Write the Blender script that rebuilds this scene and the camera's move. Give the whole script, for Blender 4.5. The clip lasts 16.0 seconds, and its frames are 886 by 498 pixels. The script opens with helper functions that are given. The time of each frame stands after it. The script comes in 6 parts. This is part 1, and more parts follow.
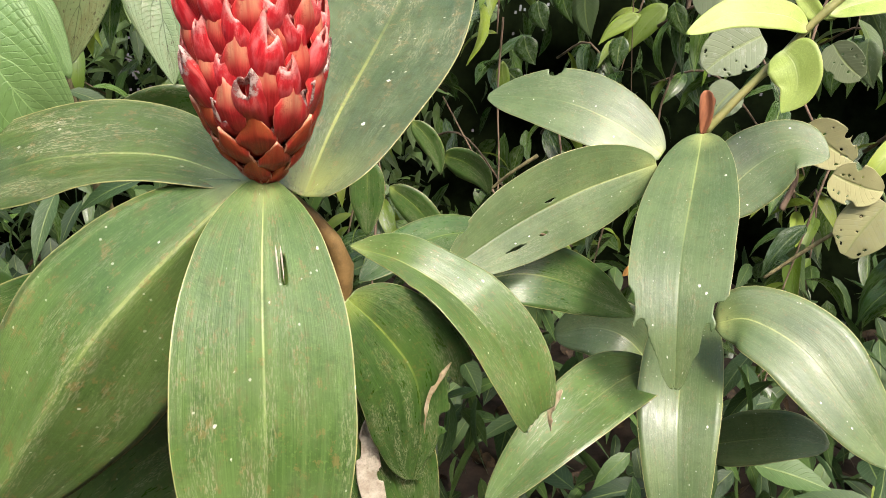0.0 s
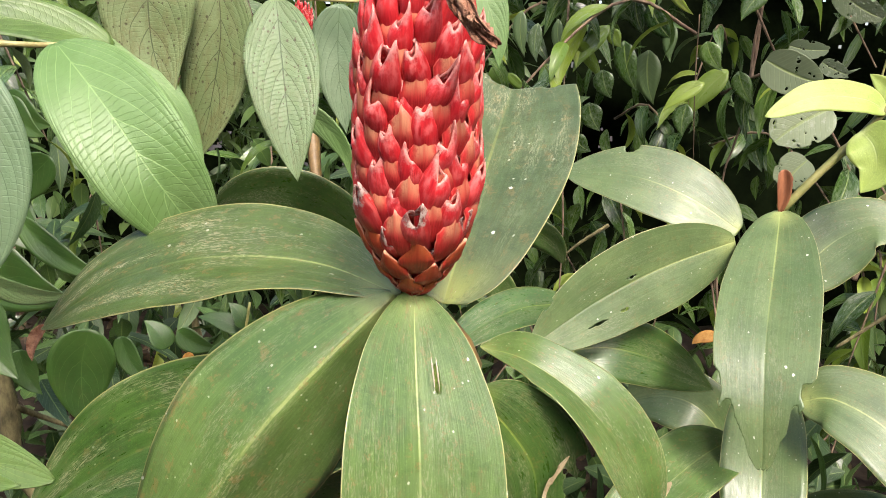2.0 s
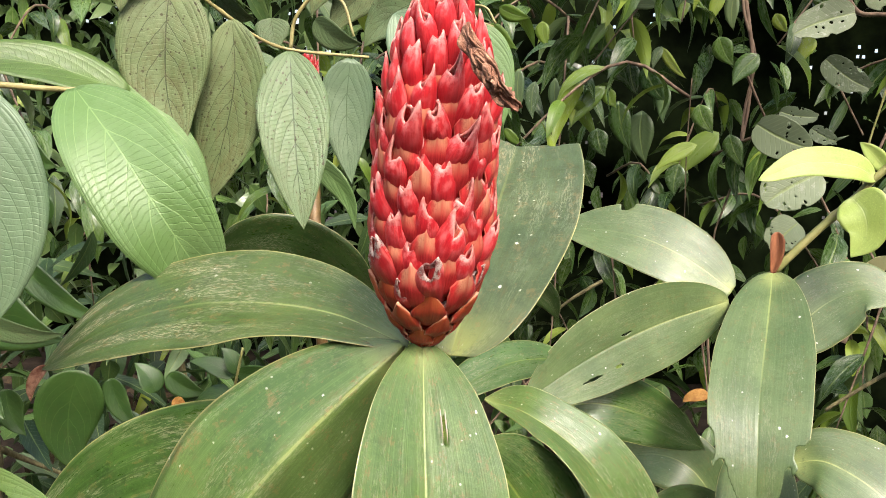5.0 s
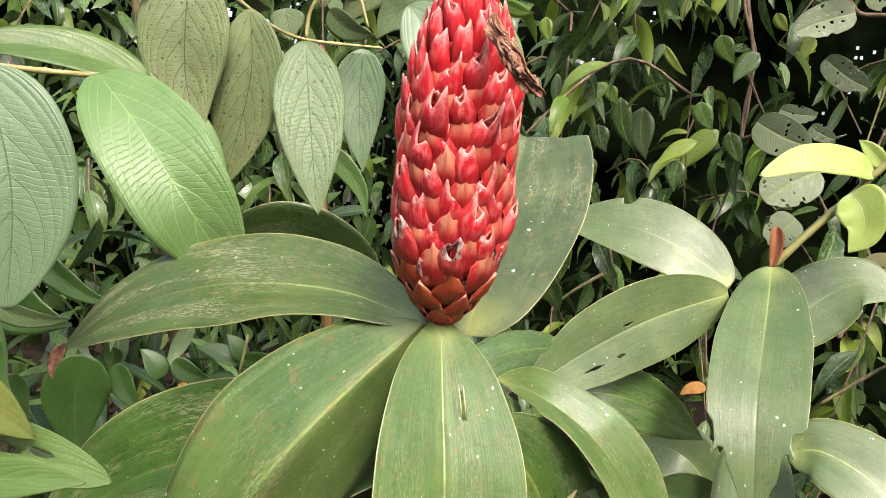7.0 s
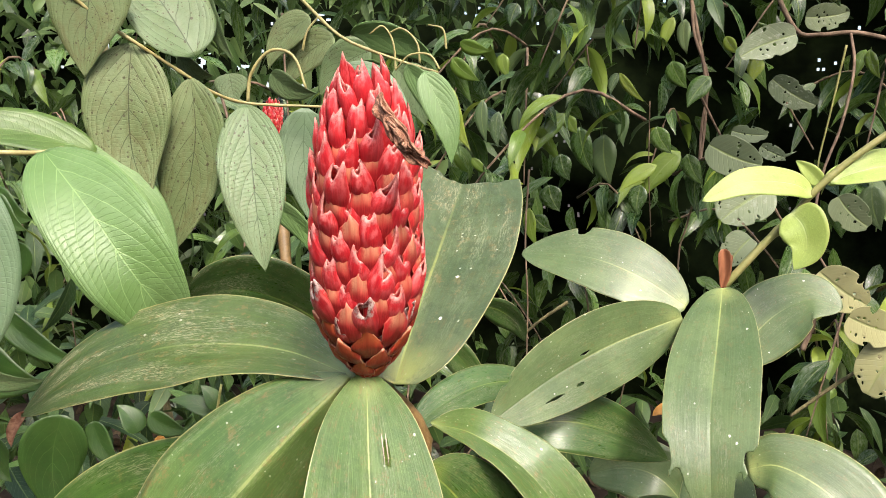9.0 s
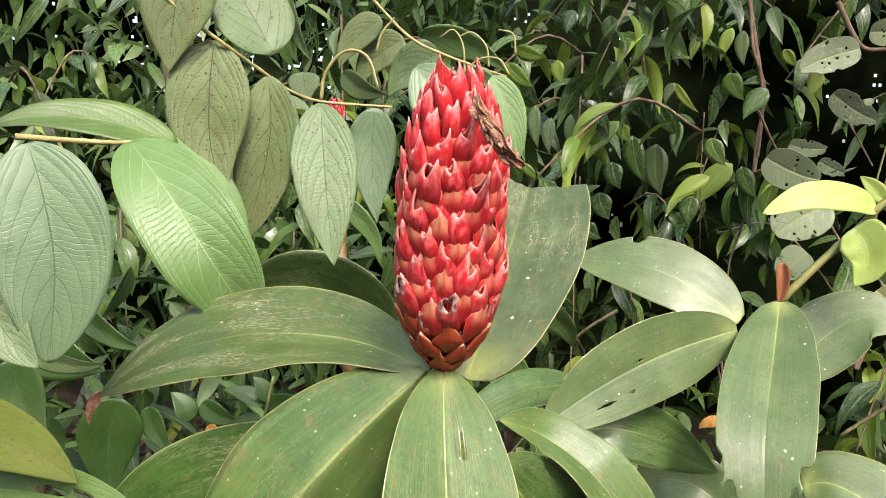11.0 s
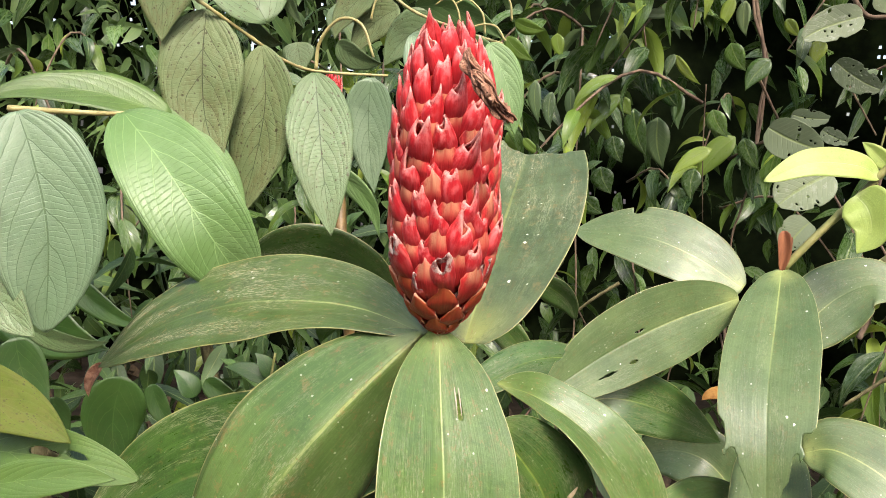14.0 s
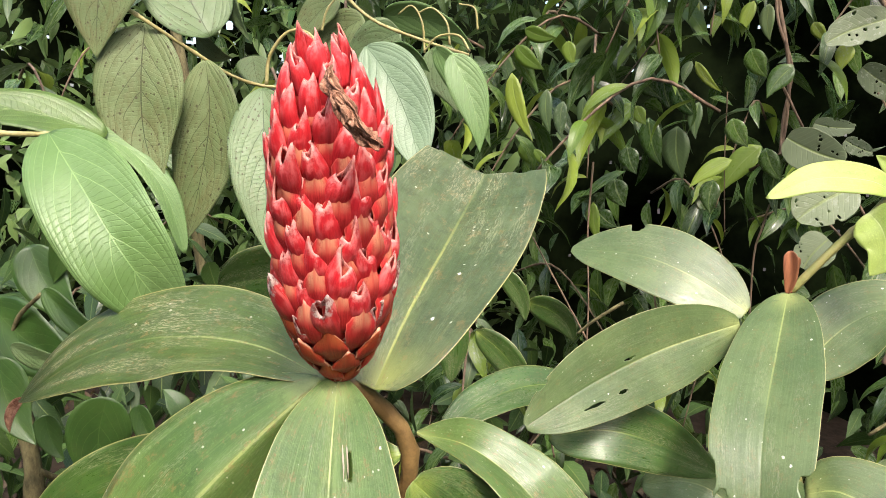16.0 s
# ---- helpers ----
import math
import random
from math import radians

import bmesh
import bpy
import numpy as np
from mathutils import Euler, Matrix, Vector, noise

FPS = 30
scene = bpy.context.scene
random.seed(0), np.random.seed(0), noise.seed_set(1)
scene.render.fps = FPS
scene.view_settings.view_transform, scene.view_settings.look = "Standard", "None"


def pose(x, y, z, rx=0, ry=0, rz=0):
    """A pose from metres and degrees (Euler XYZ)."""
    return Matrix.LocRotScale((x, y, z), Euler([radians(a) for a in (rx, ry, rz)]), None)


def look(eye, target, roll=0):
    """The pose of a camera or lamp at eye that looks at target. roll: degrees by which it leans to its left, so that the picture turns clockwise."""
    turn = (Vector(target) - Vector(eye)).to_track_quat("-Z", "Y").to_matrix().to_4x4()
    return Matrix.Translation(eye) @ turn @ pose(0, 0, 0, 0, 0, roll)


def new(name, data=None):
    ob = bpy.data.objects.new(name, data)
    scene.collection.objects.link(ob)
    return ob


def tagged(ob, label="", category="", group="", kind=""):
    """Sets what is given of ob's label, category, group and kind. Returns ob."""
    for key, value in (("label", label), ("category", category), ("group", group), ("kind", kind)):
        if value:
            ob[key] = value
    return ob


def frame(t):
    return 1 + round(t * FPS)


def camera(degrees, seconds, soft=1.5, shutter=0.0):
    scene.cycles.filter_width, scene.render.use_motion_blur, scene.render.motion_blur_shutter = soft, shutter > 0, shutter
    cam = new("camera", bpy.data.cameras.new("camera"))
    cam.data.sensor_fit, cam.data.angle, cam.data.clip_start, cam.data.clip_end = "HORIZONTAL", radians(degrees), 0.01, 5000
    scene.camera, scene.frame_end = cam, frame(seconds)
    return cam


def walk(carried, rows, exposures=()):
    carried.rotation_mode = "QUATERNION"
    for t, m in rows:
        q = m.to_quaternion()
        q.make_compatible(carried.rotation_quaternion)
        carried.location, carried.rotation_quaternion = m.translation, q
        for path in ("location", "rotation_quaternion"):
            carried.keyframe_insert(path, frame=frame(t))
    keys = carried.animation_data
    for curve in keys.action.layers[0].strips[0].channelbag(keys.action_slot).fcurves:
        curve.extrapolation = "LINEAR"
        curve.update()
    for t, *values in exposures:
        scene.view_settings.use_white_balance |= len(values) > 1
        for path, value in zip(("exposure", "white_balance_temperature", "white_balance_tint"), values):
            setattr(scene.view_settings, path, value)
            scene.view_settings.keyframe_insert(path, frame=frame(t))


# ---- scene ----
cam = camera(59.5, 16.0, 0.75)
PATH = [
    (0, (0.0447, -0.0002, 1.2915), (-0.1727, 1.9076, 0.7319), 3.24),
    (0.5, (0.0253, -0.0176, 1.3215), (-0.2495, 1.9096, 0.8626), 3.06),
    (1, (0.0172, -0.0299, 1.3318), (-0.2916, 1.8974, 0.8953), 2.56),
    (1.5, (0.0096, -0.0312, 1.3296), (-0.3072, 1.8947, 0.893), 3.13),
    (2, (-0.0033, -0.0288, 1.3287), (-0.3357, 1.8909, 0.8767), 3.06),
    (2.5, (-0.0151, -0.0244, 1.324), (-0.3647, 1.889, 0.8586), 3.1),
    (3, (-0.025, -0.0225, 1.3194), (-0.4024, 1.8838, 0.8465), 3.53),
    (3.5, (-0.0226, -0.0191, 1.3183), (-0.4013, 1.8834, 0.8315), 3.16),
    (4, (-0.0201, -0.0275, 1.3324), (-0.3812, 1.8933, 0.9079), 3.29),
    (4.2, (-0.0217, -0.032, 1.335), (-0.329, 1.9094, 0.9657), 4.71),
    (6.3, (0.0012, -0.0453, 1.3227), (-0.3214, 1.904, 1.0124), 5.2),
    (6.5, (-0.0077, -0.0548, 1.3336), (-0.3192, 1.8929, 1.0032), 5.39),
    (7, (-0.0234, -0.0569, 1.3253), (-0.3243, 1.8921, 0.9923), 5.75),
    (7.5, (-0.0183, -0.0553, 1.3238), (-0.3356, 1.8918, 0.9951), 4.62),
    (8, (-0.0042, -0.0547, 1.326), (-0.3093, 1.8918, 0.9821), 4.61),
    (8.5, (-0.0018, -0.0617, 1.3267), (-0.2591, 1.8974, 1.017), 4.65),
    (9, (0.0206, -0.0756, 1.3473), (-0.2647, 1.8869, 1.0885), 2.31),
    (9.5, (0.0232, -0.0827, 1.3578), (-0.3053, 1.8732, 1.0997), 2.13),
    (10, (-0.0012, -0.092, 1.3539), (-0.366, 1.8568, 1.091), 4.39),
    (10.2, (-0.0038, -0.0951, 1.3498), (-0.3746, 1.8568, 1.1203), 4.58),
    (12.5, (0.0026, -0.0782, 1.3403), (-0.3864, 1.8584, 1.027), 3.23),
    (13, (0.0048, -0.0813, 1.3381), (-0.3851, 1.8556, 1.0275), 3.36),
    (13.5, (-0.0022, -0.0826, 1.3379), (-0.3796, 1.8573, 1.0309), 3.67),
    (14, (0.0028, -0.087, 1.3319), (-0.3807, 1.8529, 1.0324), 3.37),
    (14.5, (-0.0003, -0.0935, 1.3231), (-0.4103, 1.8421, 1.0313), 3.23),
    (15, (0.0081, -0.0906, 1.3105), (-0.4874, 1.8236, 1.0099), 3.34),
    (15.5, (0.0345, -0.0657, 1.32), (-0.4871, 1.8346, 0.9779), 3.43),
    (16, (0.0668, -0.0207, 1.3448), (-0.4279, 1.8958, 1.0578), 2.97),
]
walk(cam, [(t, look(eye, target, roll)) for t, eye, target, roll in PATH], [(0, 1.80, 6450, 13), (16, 1.80, 6450, 13)])

# ---- world, sun, exposure ----
world = bpy.data.worlds.new("sky")
world.use_nodes = True
wn = world.node_tree.nodes
sky = wn.new("ShaderNodeTexSky")
sky.sky_type, sky.sun_disc = "NISHITA", False
SUN_ELEV, SUN_AZ = 50.0, 155.0        # azimuth from +y towards +x
sky.sun_elevation, sky.sun_rotation = radians(SUN_ELEV), radians(SUN_AZ)
sky.air_density, sky.dust_density, sky.ozone_density = 1.0, 5.0, 0.5
world.node_tree.links.new(sky.outputs[0], wn["Background"].inputs[0])
wn["Background"].inputs[1].default_value = 0.15
scene.world = world

sun_data = bpy.data.lights.new("sun", "SUN")
sun_data.energy, sun_data.angle, sun_data.color = 1.2, radians(9.0), (1.0, 0.95, 0.86)
sun = new("sun", sun_data)
ce, se = math.cos(radians(SUN_ELEV)), math.sin(radians(SUN_ELEV))
sun_way = Vector((math.sin(radians(SUN_AZ)) * ce, math.cos(radians(SUN_AZ)) * ce, se))
sun.matrix_world = look(sun_way * 20, (0, 0, 0))


# ---- materials ----
class Mat:
    """A node material with short calls for the usual nodes."""

    def __init__(self, name, rough=0.5, spec=0.5, coat=0.0):
        self.m = bpy.data.materials.new(name)
        self.m.use_nodes = True
        self.t = self.m.node_tree
        self.b = self.t.nodes["Principled BSDF"]
        self.b.inputs["Roughness"].default_value = rough
        self.b.inputs["Specular IOR Level"].default_value = spec
        self.b.inputs["Coat Weight"].default_value = coat

    def node(self, kind, **inputs):
        n = self.t.nodes.new("ShaderNode" + kind)
        for key, v in inputs.items():
            self.put(n.inputs[key.replace("_", " ")], v)
        return n

    def put(self, socket, v):
        if isinstance(v, bpy.types.NodeSocket):
            self.t.links.new(v, socket)
        elif isinstance(v, (tuple, list)) and len(v) == 3 and socket.type == "RGBA":
            socket.default_value = (*v, 1)
        else:
            socket.default_value = v

    def math(self, op, a, b=0.0, c=0.0):
        n = self.t.nodes.new("ShaderNodeMath")
        n.operation = op
        for s, v in zip(n.inputs, (a, b, c)):
            self.put(s, v)
        return n.outputs[0]

    def ramp(self, x, lo, hi, a=0.0, b=1.0):
        """Smooth step of x from lo to hi, giving a to b."""
        n = self.t.nodes.new("ShaderNodeMapRange")
        n.interpolation_type = "SMOOTHSTEP"
        for s, v in zip(n.inputs, (x, lo, hi, a, b)):
            self.put(s, v)
        return n.outputs[0]

    def mix(self, f, a, b):
        n = self.t.nodes.new("ShaderNodeMix")
        n.data_type = "RGBA"
        self.put(n.inputs[0], f)
        self.put(n.inputs[6], a)
        self.put(n.inputs[7], b)
        return n.outputs[2]

    def uv(self):
        s = self.node("SeparateXYZ", Vector=self.node("TexCoord").outputs["UV"])
        return s.outputs[0], s.outputs[1]

    def vec(self, x, y, z=0.0):
        return self.node("CombineXYZ", X=x, Y=y, Z=z).outputs[0]

    def here(self):
        return self.node("TexCoord").outputs["Object"]

    def chance(self):
        return self.node("ObjectInfo").outputs["Random"]

    def noise(self, v, scale, detail=3.0, rough=0.55):
        return self.node("TexNoise", Vector=v, Scale=scale, Detail=detail, Roughness=rough).outputs[0]

    def bump(self, height, strength=0.3, distance=0.002):
        n = self.node("Bump", Strength=strength, Distance=distance, Height=height)
        self.put(self.b.inputs["Normal"], n.outputs[0])

    def through_light(self, colour, amount):
        """Some of the light passes through, as in a leaf."""
        tr = self.node("BsdfTranslucent", Color=colour)
        mx = self.node("MixShader", Fac=amount)
        out = self.t.nodes["Material Output"]
        self.t.links.new(self.b.outputs[0], mx.inputs[1])
        self.t.links.new(tr.outputs[0], mx.inputs[2])
        self.t.links.new(mx.outputs[0], out.inputs[0])


def spiral_leaf(name, dark, light, rib, dirt=0.5, rough=0.36, speck=0.5, thin=0.2, line=0.6, scratches=0.1):
    """Broad smooth blade: yellow midrib, fine lines along its length, pale margin, specks, scuffs and stains."""
    m = Mat(name, rough, 0.6)
    u, v = m.uv()
    c = m.chance()
    s = m.math("ABSOLUTE", m.math("MULTIPLY_ADD", v, 2.0, -1.0))

    def grid(du, dv, dc):
        return m.vec(m.math("MULTIPLY", u, du), m.math("MULTIPLY", v, dv), m.math("MULTIPLY", c, dc))

    broad = m.noise(grid(1.2, 13.0, 3.0), 1.0, 2.0)
    lines = m.noise(grid(2.5, 70.0, 5.0), 1.0, 2.0)
    fine = m.noise(grid(5.0, 190.0, 7.0), 1.0, 1.0)
    cloud = m.noise(m.here(), 22.0, 4.0)
    col = m.mix(m.ramp(cloud, 0.35, 0.7), dark, light)
    col = m.mix(m.ramp(broad, 0.40, 0.64, 0.0, 0.6 * line), col, tuple(x * 0.85 for x in dark))
    col = m.mix(m.ramp(lines, 0.45, 0.68, 0.0, 0.8 * line), col, tuple(x * 1.25 for x in light))
    col = m.mix(m.ramp(fine, 0.42, 0.62, 0.0, 0.6 * line), col, tuple(x * 0.8 for x in dark))
    # yellowish flush beside the midrib, the thin rib itself, the pale margin
    col = m.mix(m.math("MULTIPLY", m.ramp(s, 0.02, 0.20, 0.38, 0.0), m.ramp(u, 0.05, 0.7, 0.9, 0.0)), col, tuple(x * y for x, y in zip(rib, (0.50, 0.56, 0.45))))
    wide = m.math("MULTIPLY_ADD", u, -0.016, 0.030)
    col = m.mix(m.math("MULTIPLY", m.ramp(m.math("DIVIDE", s, wide), 0.45, 1.1, 1.0, 0.0), m.ramp(u, 0.15, 0.7, 0.75, 0.12)), col, rib)
    col = m.mix(m.math("MULTIPLY", m.ramp(u, 0.0, 0.13, 0.85, 0.0), m.ramp(s, 0.15, 0.9, 1.0, 0.1)), col, rib)
    col = m.mix(m.ramp(s, 0.976, 0.994, 0.0, 0.7), col, (0.46, 0.42, 0.17))
    # film, mottling, brown stains
    film = m.noise(m.here(), 34.0, 5.0, 0.65)
    col = m.mix(m.ramp(film, 0.50, 0.68, 0.0, 0.03 + 0.14 * dirt), col, (0.120, 0.135, 0.085))
    mott = m.noise(m.here(), 110.0, 6.0, 0.75)
    col = m.mix(m.ramp(mott, 0.50, 0.68, 0.0, 0.5), col, tuple(x * 0.6 for x in dark))
    pale = m.noise(m.here(), 520.0, 3.0, 0.7)
    col = m.mix(m.ramp(pale, 0.54, 0.70, 0.0, 0.35), col, tuple(x * 1.6 for x in light))
    stain = m.noise(grid(9.0, 9.0, 9.0), 1.6, 6.0, 0.7)
    col = m.mix(m.ramp(stain, 0.54, 0.70, 0.0, dirt * 0.55), col, (0.120, 0.090, 0.030))
    rust = m.noise(grid(24.0, 11.0, 17.0), 1.2, 5.0, 0.75)
    col = m.mix(m.ramp(rust, 0.56, 0.63, 0.0, dirt * 0.65), col, (0.20, 0.125, 0.045))
    # scuffs along the blade, thickest in worn stretches
    scratch = m.noise(grid(55.0, 105.0, 13.0), 1.0, 5.0, 0.75)
    worn = m.noise(grid(3.5, 7.0, 21.0), 1.0, 3.0)
    where = m.math("MULTIPLY", m.ramp(u, 0.15, 0.85, 0.35, 1.0), m.ramp(worn, 0.44, 0.60))
    col = m.mix(m.math("MULTIPLY", where, m.ramp(scratch, 0.50, 0.58, 0.0, scratches)), col, (0.40, 0.38, 0.24))
    col = m.mix(m.math("MULTIPLY", where, m.ramp(scratch, 0.44, 0.36, 0.0, scratches * 0.7)), col, (0.030, 0.034, 0.010))
    # round white specks, brown dots, grit
    for du, dv, keep, size, tint, much in ((34.0, 13.0, 0.83, 0.17, (0.66, 0.68, 0.56), speck), (60.0, 24.0, 0.84, 0.22, (0.52, 0.55, 0.42), speck * 0.7), (44.0, 18.0, 0.80, 0.2, (0.15, 0.09, 0.03), dirt * 0.8)):
        cell = m.node("TexVoronoi", Vector=grid(du, dv, du), Scale=1.0)
        pick = m.math("GREATER_THAN", cell.outputs["Color"], keep)
        blot = m.math("ADD", cell.outputs["Distance"], m.math("MULTIPLY", m.math("SUBTRACT", mott, 0.5), 0.75))
        col = m.mix(m.math("MULTIPLY", pick, m.ramp(blot, size * 0.5, size, much, 0.0)), col, tint)
    m.put(m.b.inputs["Base Color"], col)
    m.put(m.b.inputs["Roughness"], m.math("ADD", m.ramp(stain, 0.3, 0.75, rough - 0.06, rough + 0.18), m.math("MULTIPLY", m.math("SUBTRACT", lines, 0.5), 0.4 * line)))
    groove = m.ramp(s, 0.0, 0.05, -1.0, 0.0)
    ridge = m.math("ADD", m.math("MULTIPLY", lines, 0.8), m.math("MULTIPLY", broad, 1.6))
    m.bump(m.math("ADD", m.math("ADD", ridge, m.math("MULTIPLY", mott, 1.3)), m.math("ADD", m.math("MULTIPLY", fine, 0.35), groove)), 0.22, 0.0012)
    m.through_light(m.mix(0.5, light, (0.14, 0.26, 0.05)), thin)
    return m.m


def ribbed_leaf(name, dark, light, vein, brown=0.3, rough=0.5, emboss=0.6, rungs=40.0, dots=0.0, rung_tone=0.1, veins=7.0, shade=None, spec=0.5):
    """Blade with a midrib, long side veins that bend round towards the tip, and many fine uneven puckers between them."""
    m = Mat(name, rough, spec)
    u, v = m.uv()
    c = m.chance()
    s = m.math("ABSOLUTE", m.math("MULTIPLY_ADD", v, 2.0, -1.0))
    warp = m.noise(m.vec(m.math("MULTIPLY", u, 4.0), m.math("MULTIPLY", v, 4.0), m.math("MULTIPLY", c, 9.0)), 1.5, 2.0)
    # a side vein leaves the midrib at a narrow angle, then runs along the margin
    bend = m.math("LOGARITHM", m.math("SUBTRACT", 1.02, m.math("MINIMUM", s, 0.97)), 2.71828)
    order = m.math("ADD", m.math("MULTIPLY", m.math("MULTIPLY_ADD", bend, 0.30, u), veins), m.math("MULTIPLY", warp, 0.35))
    side = m.math("PINGPONG", order, 0.5)
    longv = m.math("MAXIMUM", m.ramp(s, 0.008, 0.024, 1.0, 0.0), m.math("MULTIPLY", m.ramp(side, 0.015, 0.044, 0.95, 0.0), m.ramp(s, 0.93, 0.99, 1.0, 0.0)))
    # puckers run across, broken, wavy and stronger to the tip
    wave = m.noise(m.vec(m.math("MULTIPLY", u, 3.0), m.math("MULTIPLY", v, 2.6), c), 1.0, 4.0, 0.45)
    r = m.math("ADD", m.math("MULTIPLY", m.math("ADD", u, m.math("MULTIPLY", s, -0.06)), rungs), m.math("MULTIPLY", wave, 4.0))
    tri = m.math("PINGPONG", r, 0.5)
    broken = m.noise(m.vec(m.math("MULTIPLY", u, 30.0), m.math("MULTIPLY", v, 17.0), c), 1.0, 3.0)
    rung = m.math("MULTIPLY", m.ramp(tri, 0.01, 0.13, 1.0, 0.0), m.math("MULTIPLY", m.ramp(broken, 0.32, 0.52), m.ramp(u, 0.1, 0.6, 0.12, 1.0)))
    cloud = m.noise(m.here(), 18.0, 4.0)
    col = m.mix(m.ramp(cloud, 0.35, 0.7), dark, light)
    col = m.mix(m.ramp(c, 0.0, 1.0, 0.0, 0.3), col, light)
    col = m.mix(m.ramp(s, 0.95, 1.0, 0.0, 0.4), col, vein)
    col = m.mix(m.math("MULTIPLY", rung, rung_tone), col, shade or vein)
    col = m.mix(m.math("MULTIPLY", longv, 0.9), col, vein)
    mott = m.noise(m.here(), 130.0, 6.0, 0.75)
    col = m.mix(m.ramp(mott, 0.48, 0.68, 0.0, 0.35), col, tuple(x * 0.7 for x in dark))
    st = m.noise(m.vec(m.math("MULTIPLY", u, 5.0), m.math("MULTIPLY", v, 5.0), m.math("MULTIPLY", c, 7.0)), 1.5, 7.0, 0.75)
    col = m.mix(m.math("MULTIPLY", m.ramp(st, 0.45, 0.60, 0.0, brown), m.ramp(u, 0.1, 0.8, 0.4, 1.0)), col, (0.105, 0.072, 0.026))
    grime = m.noise(m.vec(m.math("MULTIPLY", u, 34.0), m.math("MULTIPLY", v, 16.0), m.math("MULTIPLY", c, 3.0)), 1.2, 6.0, 0.8)
    col = m.mix(m.math("MULTIPLY", m.ramp(grime, 0.56, 0.64, 0.0, min(1.0, brown * 1.4)), m.ramp(st, 0.42, 0.56)), col, (0.045, 0.030, 0.014))
    if dots:
        for du, dv, size in ((22.0, 10.0, 0.24), (40.0, 20.0, 0.26)):
            cell = m.node("TexVoronoi", Vector=m.vec(m.math("MULTIPLY", u, du), m.math("MULTIPLY", v, dv), m.math("MULTIPLY", c, du)), Scale=1.0)
            keep = m.math("GREATER_THAN", cell.outputs["Color"], 0.52)
            blot = m.math("ADD", cell.outputs["Distance"], m.math("MULTIPLY", m.math("SUBTRACT", mott, 0.5), 0.4))
            col = m.mix(m.math("MULTIPLY", keep, m.ramp(blot, size * 0.5, size, dots, 0.0)), col, (0.040, 0.026, 0.013))
    m.put(m.b.inputs["Base Color"], col)
    m.put(m.b.inputs["Roughness"], m.ramp(broken, 0.3, 0.7, rough - 0.06, rough + 0.1))
    puff = m.math("ADD", m.math("MULTIPLY", rung, -0.9), m.math("MULTIPLY", m.ramp(side, 0.0, 0.4), 0.3))
    m.bump(m.math("ADD", m.math("SUBTRACT", puff, m.math("MULTIPLY", longv, 0.5)), m.math("MULTIPLY", mott, 0.5)), emboss, 0.0026)
    m.through_light(m.mix(0.5, light, (0.20, 0.34, 0.05)), 0.22)
    return m.m


def small_leaf(name, dark, light, rough=0.32, thin=0.15, pale=0.75):
    """Shiny pinnate forest leaf."""
    m = Mat(name, rough, 0.5)
    u, v = m.uv()
    c = m.chance()
    isl = m.node("NewGeometry").outputs["Random Per Island"]
    s = m.math("ABSOLUTE", m.math("MULTIPLY_ADD", v, 2.0, -1.0))
    rib = m.ramp(s, 0.02, 0.09, 1.0, 0.0)
    side = m.ramp(m.math("PINGPONG", m.math("ADD", m.math("MULTIPLY", u, 11.0), m.math("MULTIPLY", s, -2.6)), 0.5), 0.0, 0.1, 1.0, 0.0)
    cloud = m.noise(m.here(), 9.0, 4.0)
    tone = m.math("FRACT", m.math("ADD", c, m.math("MULTIPLY", isl, 3.7)))
    col = m.mix(m.ramp(m.math("ADD", tone, m.math("MULTIPLY", cloud, 0.5)), 0.3, 1.25), dark, light)
    col = m.mix(m.math("MULTIPLY", rib, 0.5), col, (0.20, 0.26, 0.07))
    col = m.mix(m.math("MULTIPLY", side, 0.16), col, (0.16, 0.22, 0.06))
    st = m.noise(m.vec(m.math("MULTIPLY", u, 4.0), m.math("MULTIPLY", v, 4.0), m.math("MULTIPLY", tone, 9.0)), 1.6, 6.0, 0.7)
    col = m.mix(m.ramp(st, 0.58, 0.75, 0.0, 0.6), col, (0.10, 0.085, 0.04))
    scurf = m.noise(m.vec(m.math("MULTIPLY", u, 6.0), m.math("MULTIPLY", v, 5.0), m.math("MULTIPLY", tone, 23.0)), 1.4, 7.0, 0.8)
    col = m.mix(m.math("MULTIPLY", m.ramp(scurf, 0.52, 0.64, 0.0, pale), m.ramp(m.math("FRACT", m.math("MULTIPLY", tone, 7.3)), 0.45, 0.7)), col, (0.27, 0.30, 0.23))
    m.put(m.b.inputs["Base Color"], col)
    m.put(m.b.inputs["Roughness"], m.ramp(st, 0.3, 0.7, rough - 0.05, rough + 0.2))
    m.bump(m.math("ADD", m.math("MULTIPLY", side, -0.6), m.math("SUBTRACT", m.math("MULTIPLY", cloud, 0.8), rib)), 0.4, 0.002)
    m.through_light(light, thin)
    return m.m


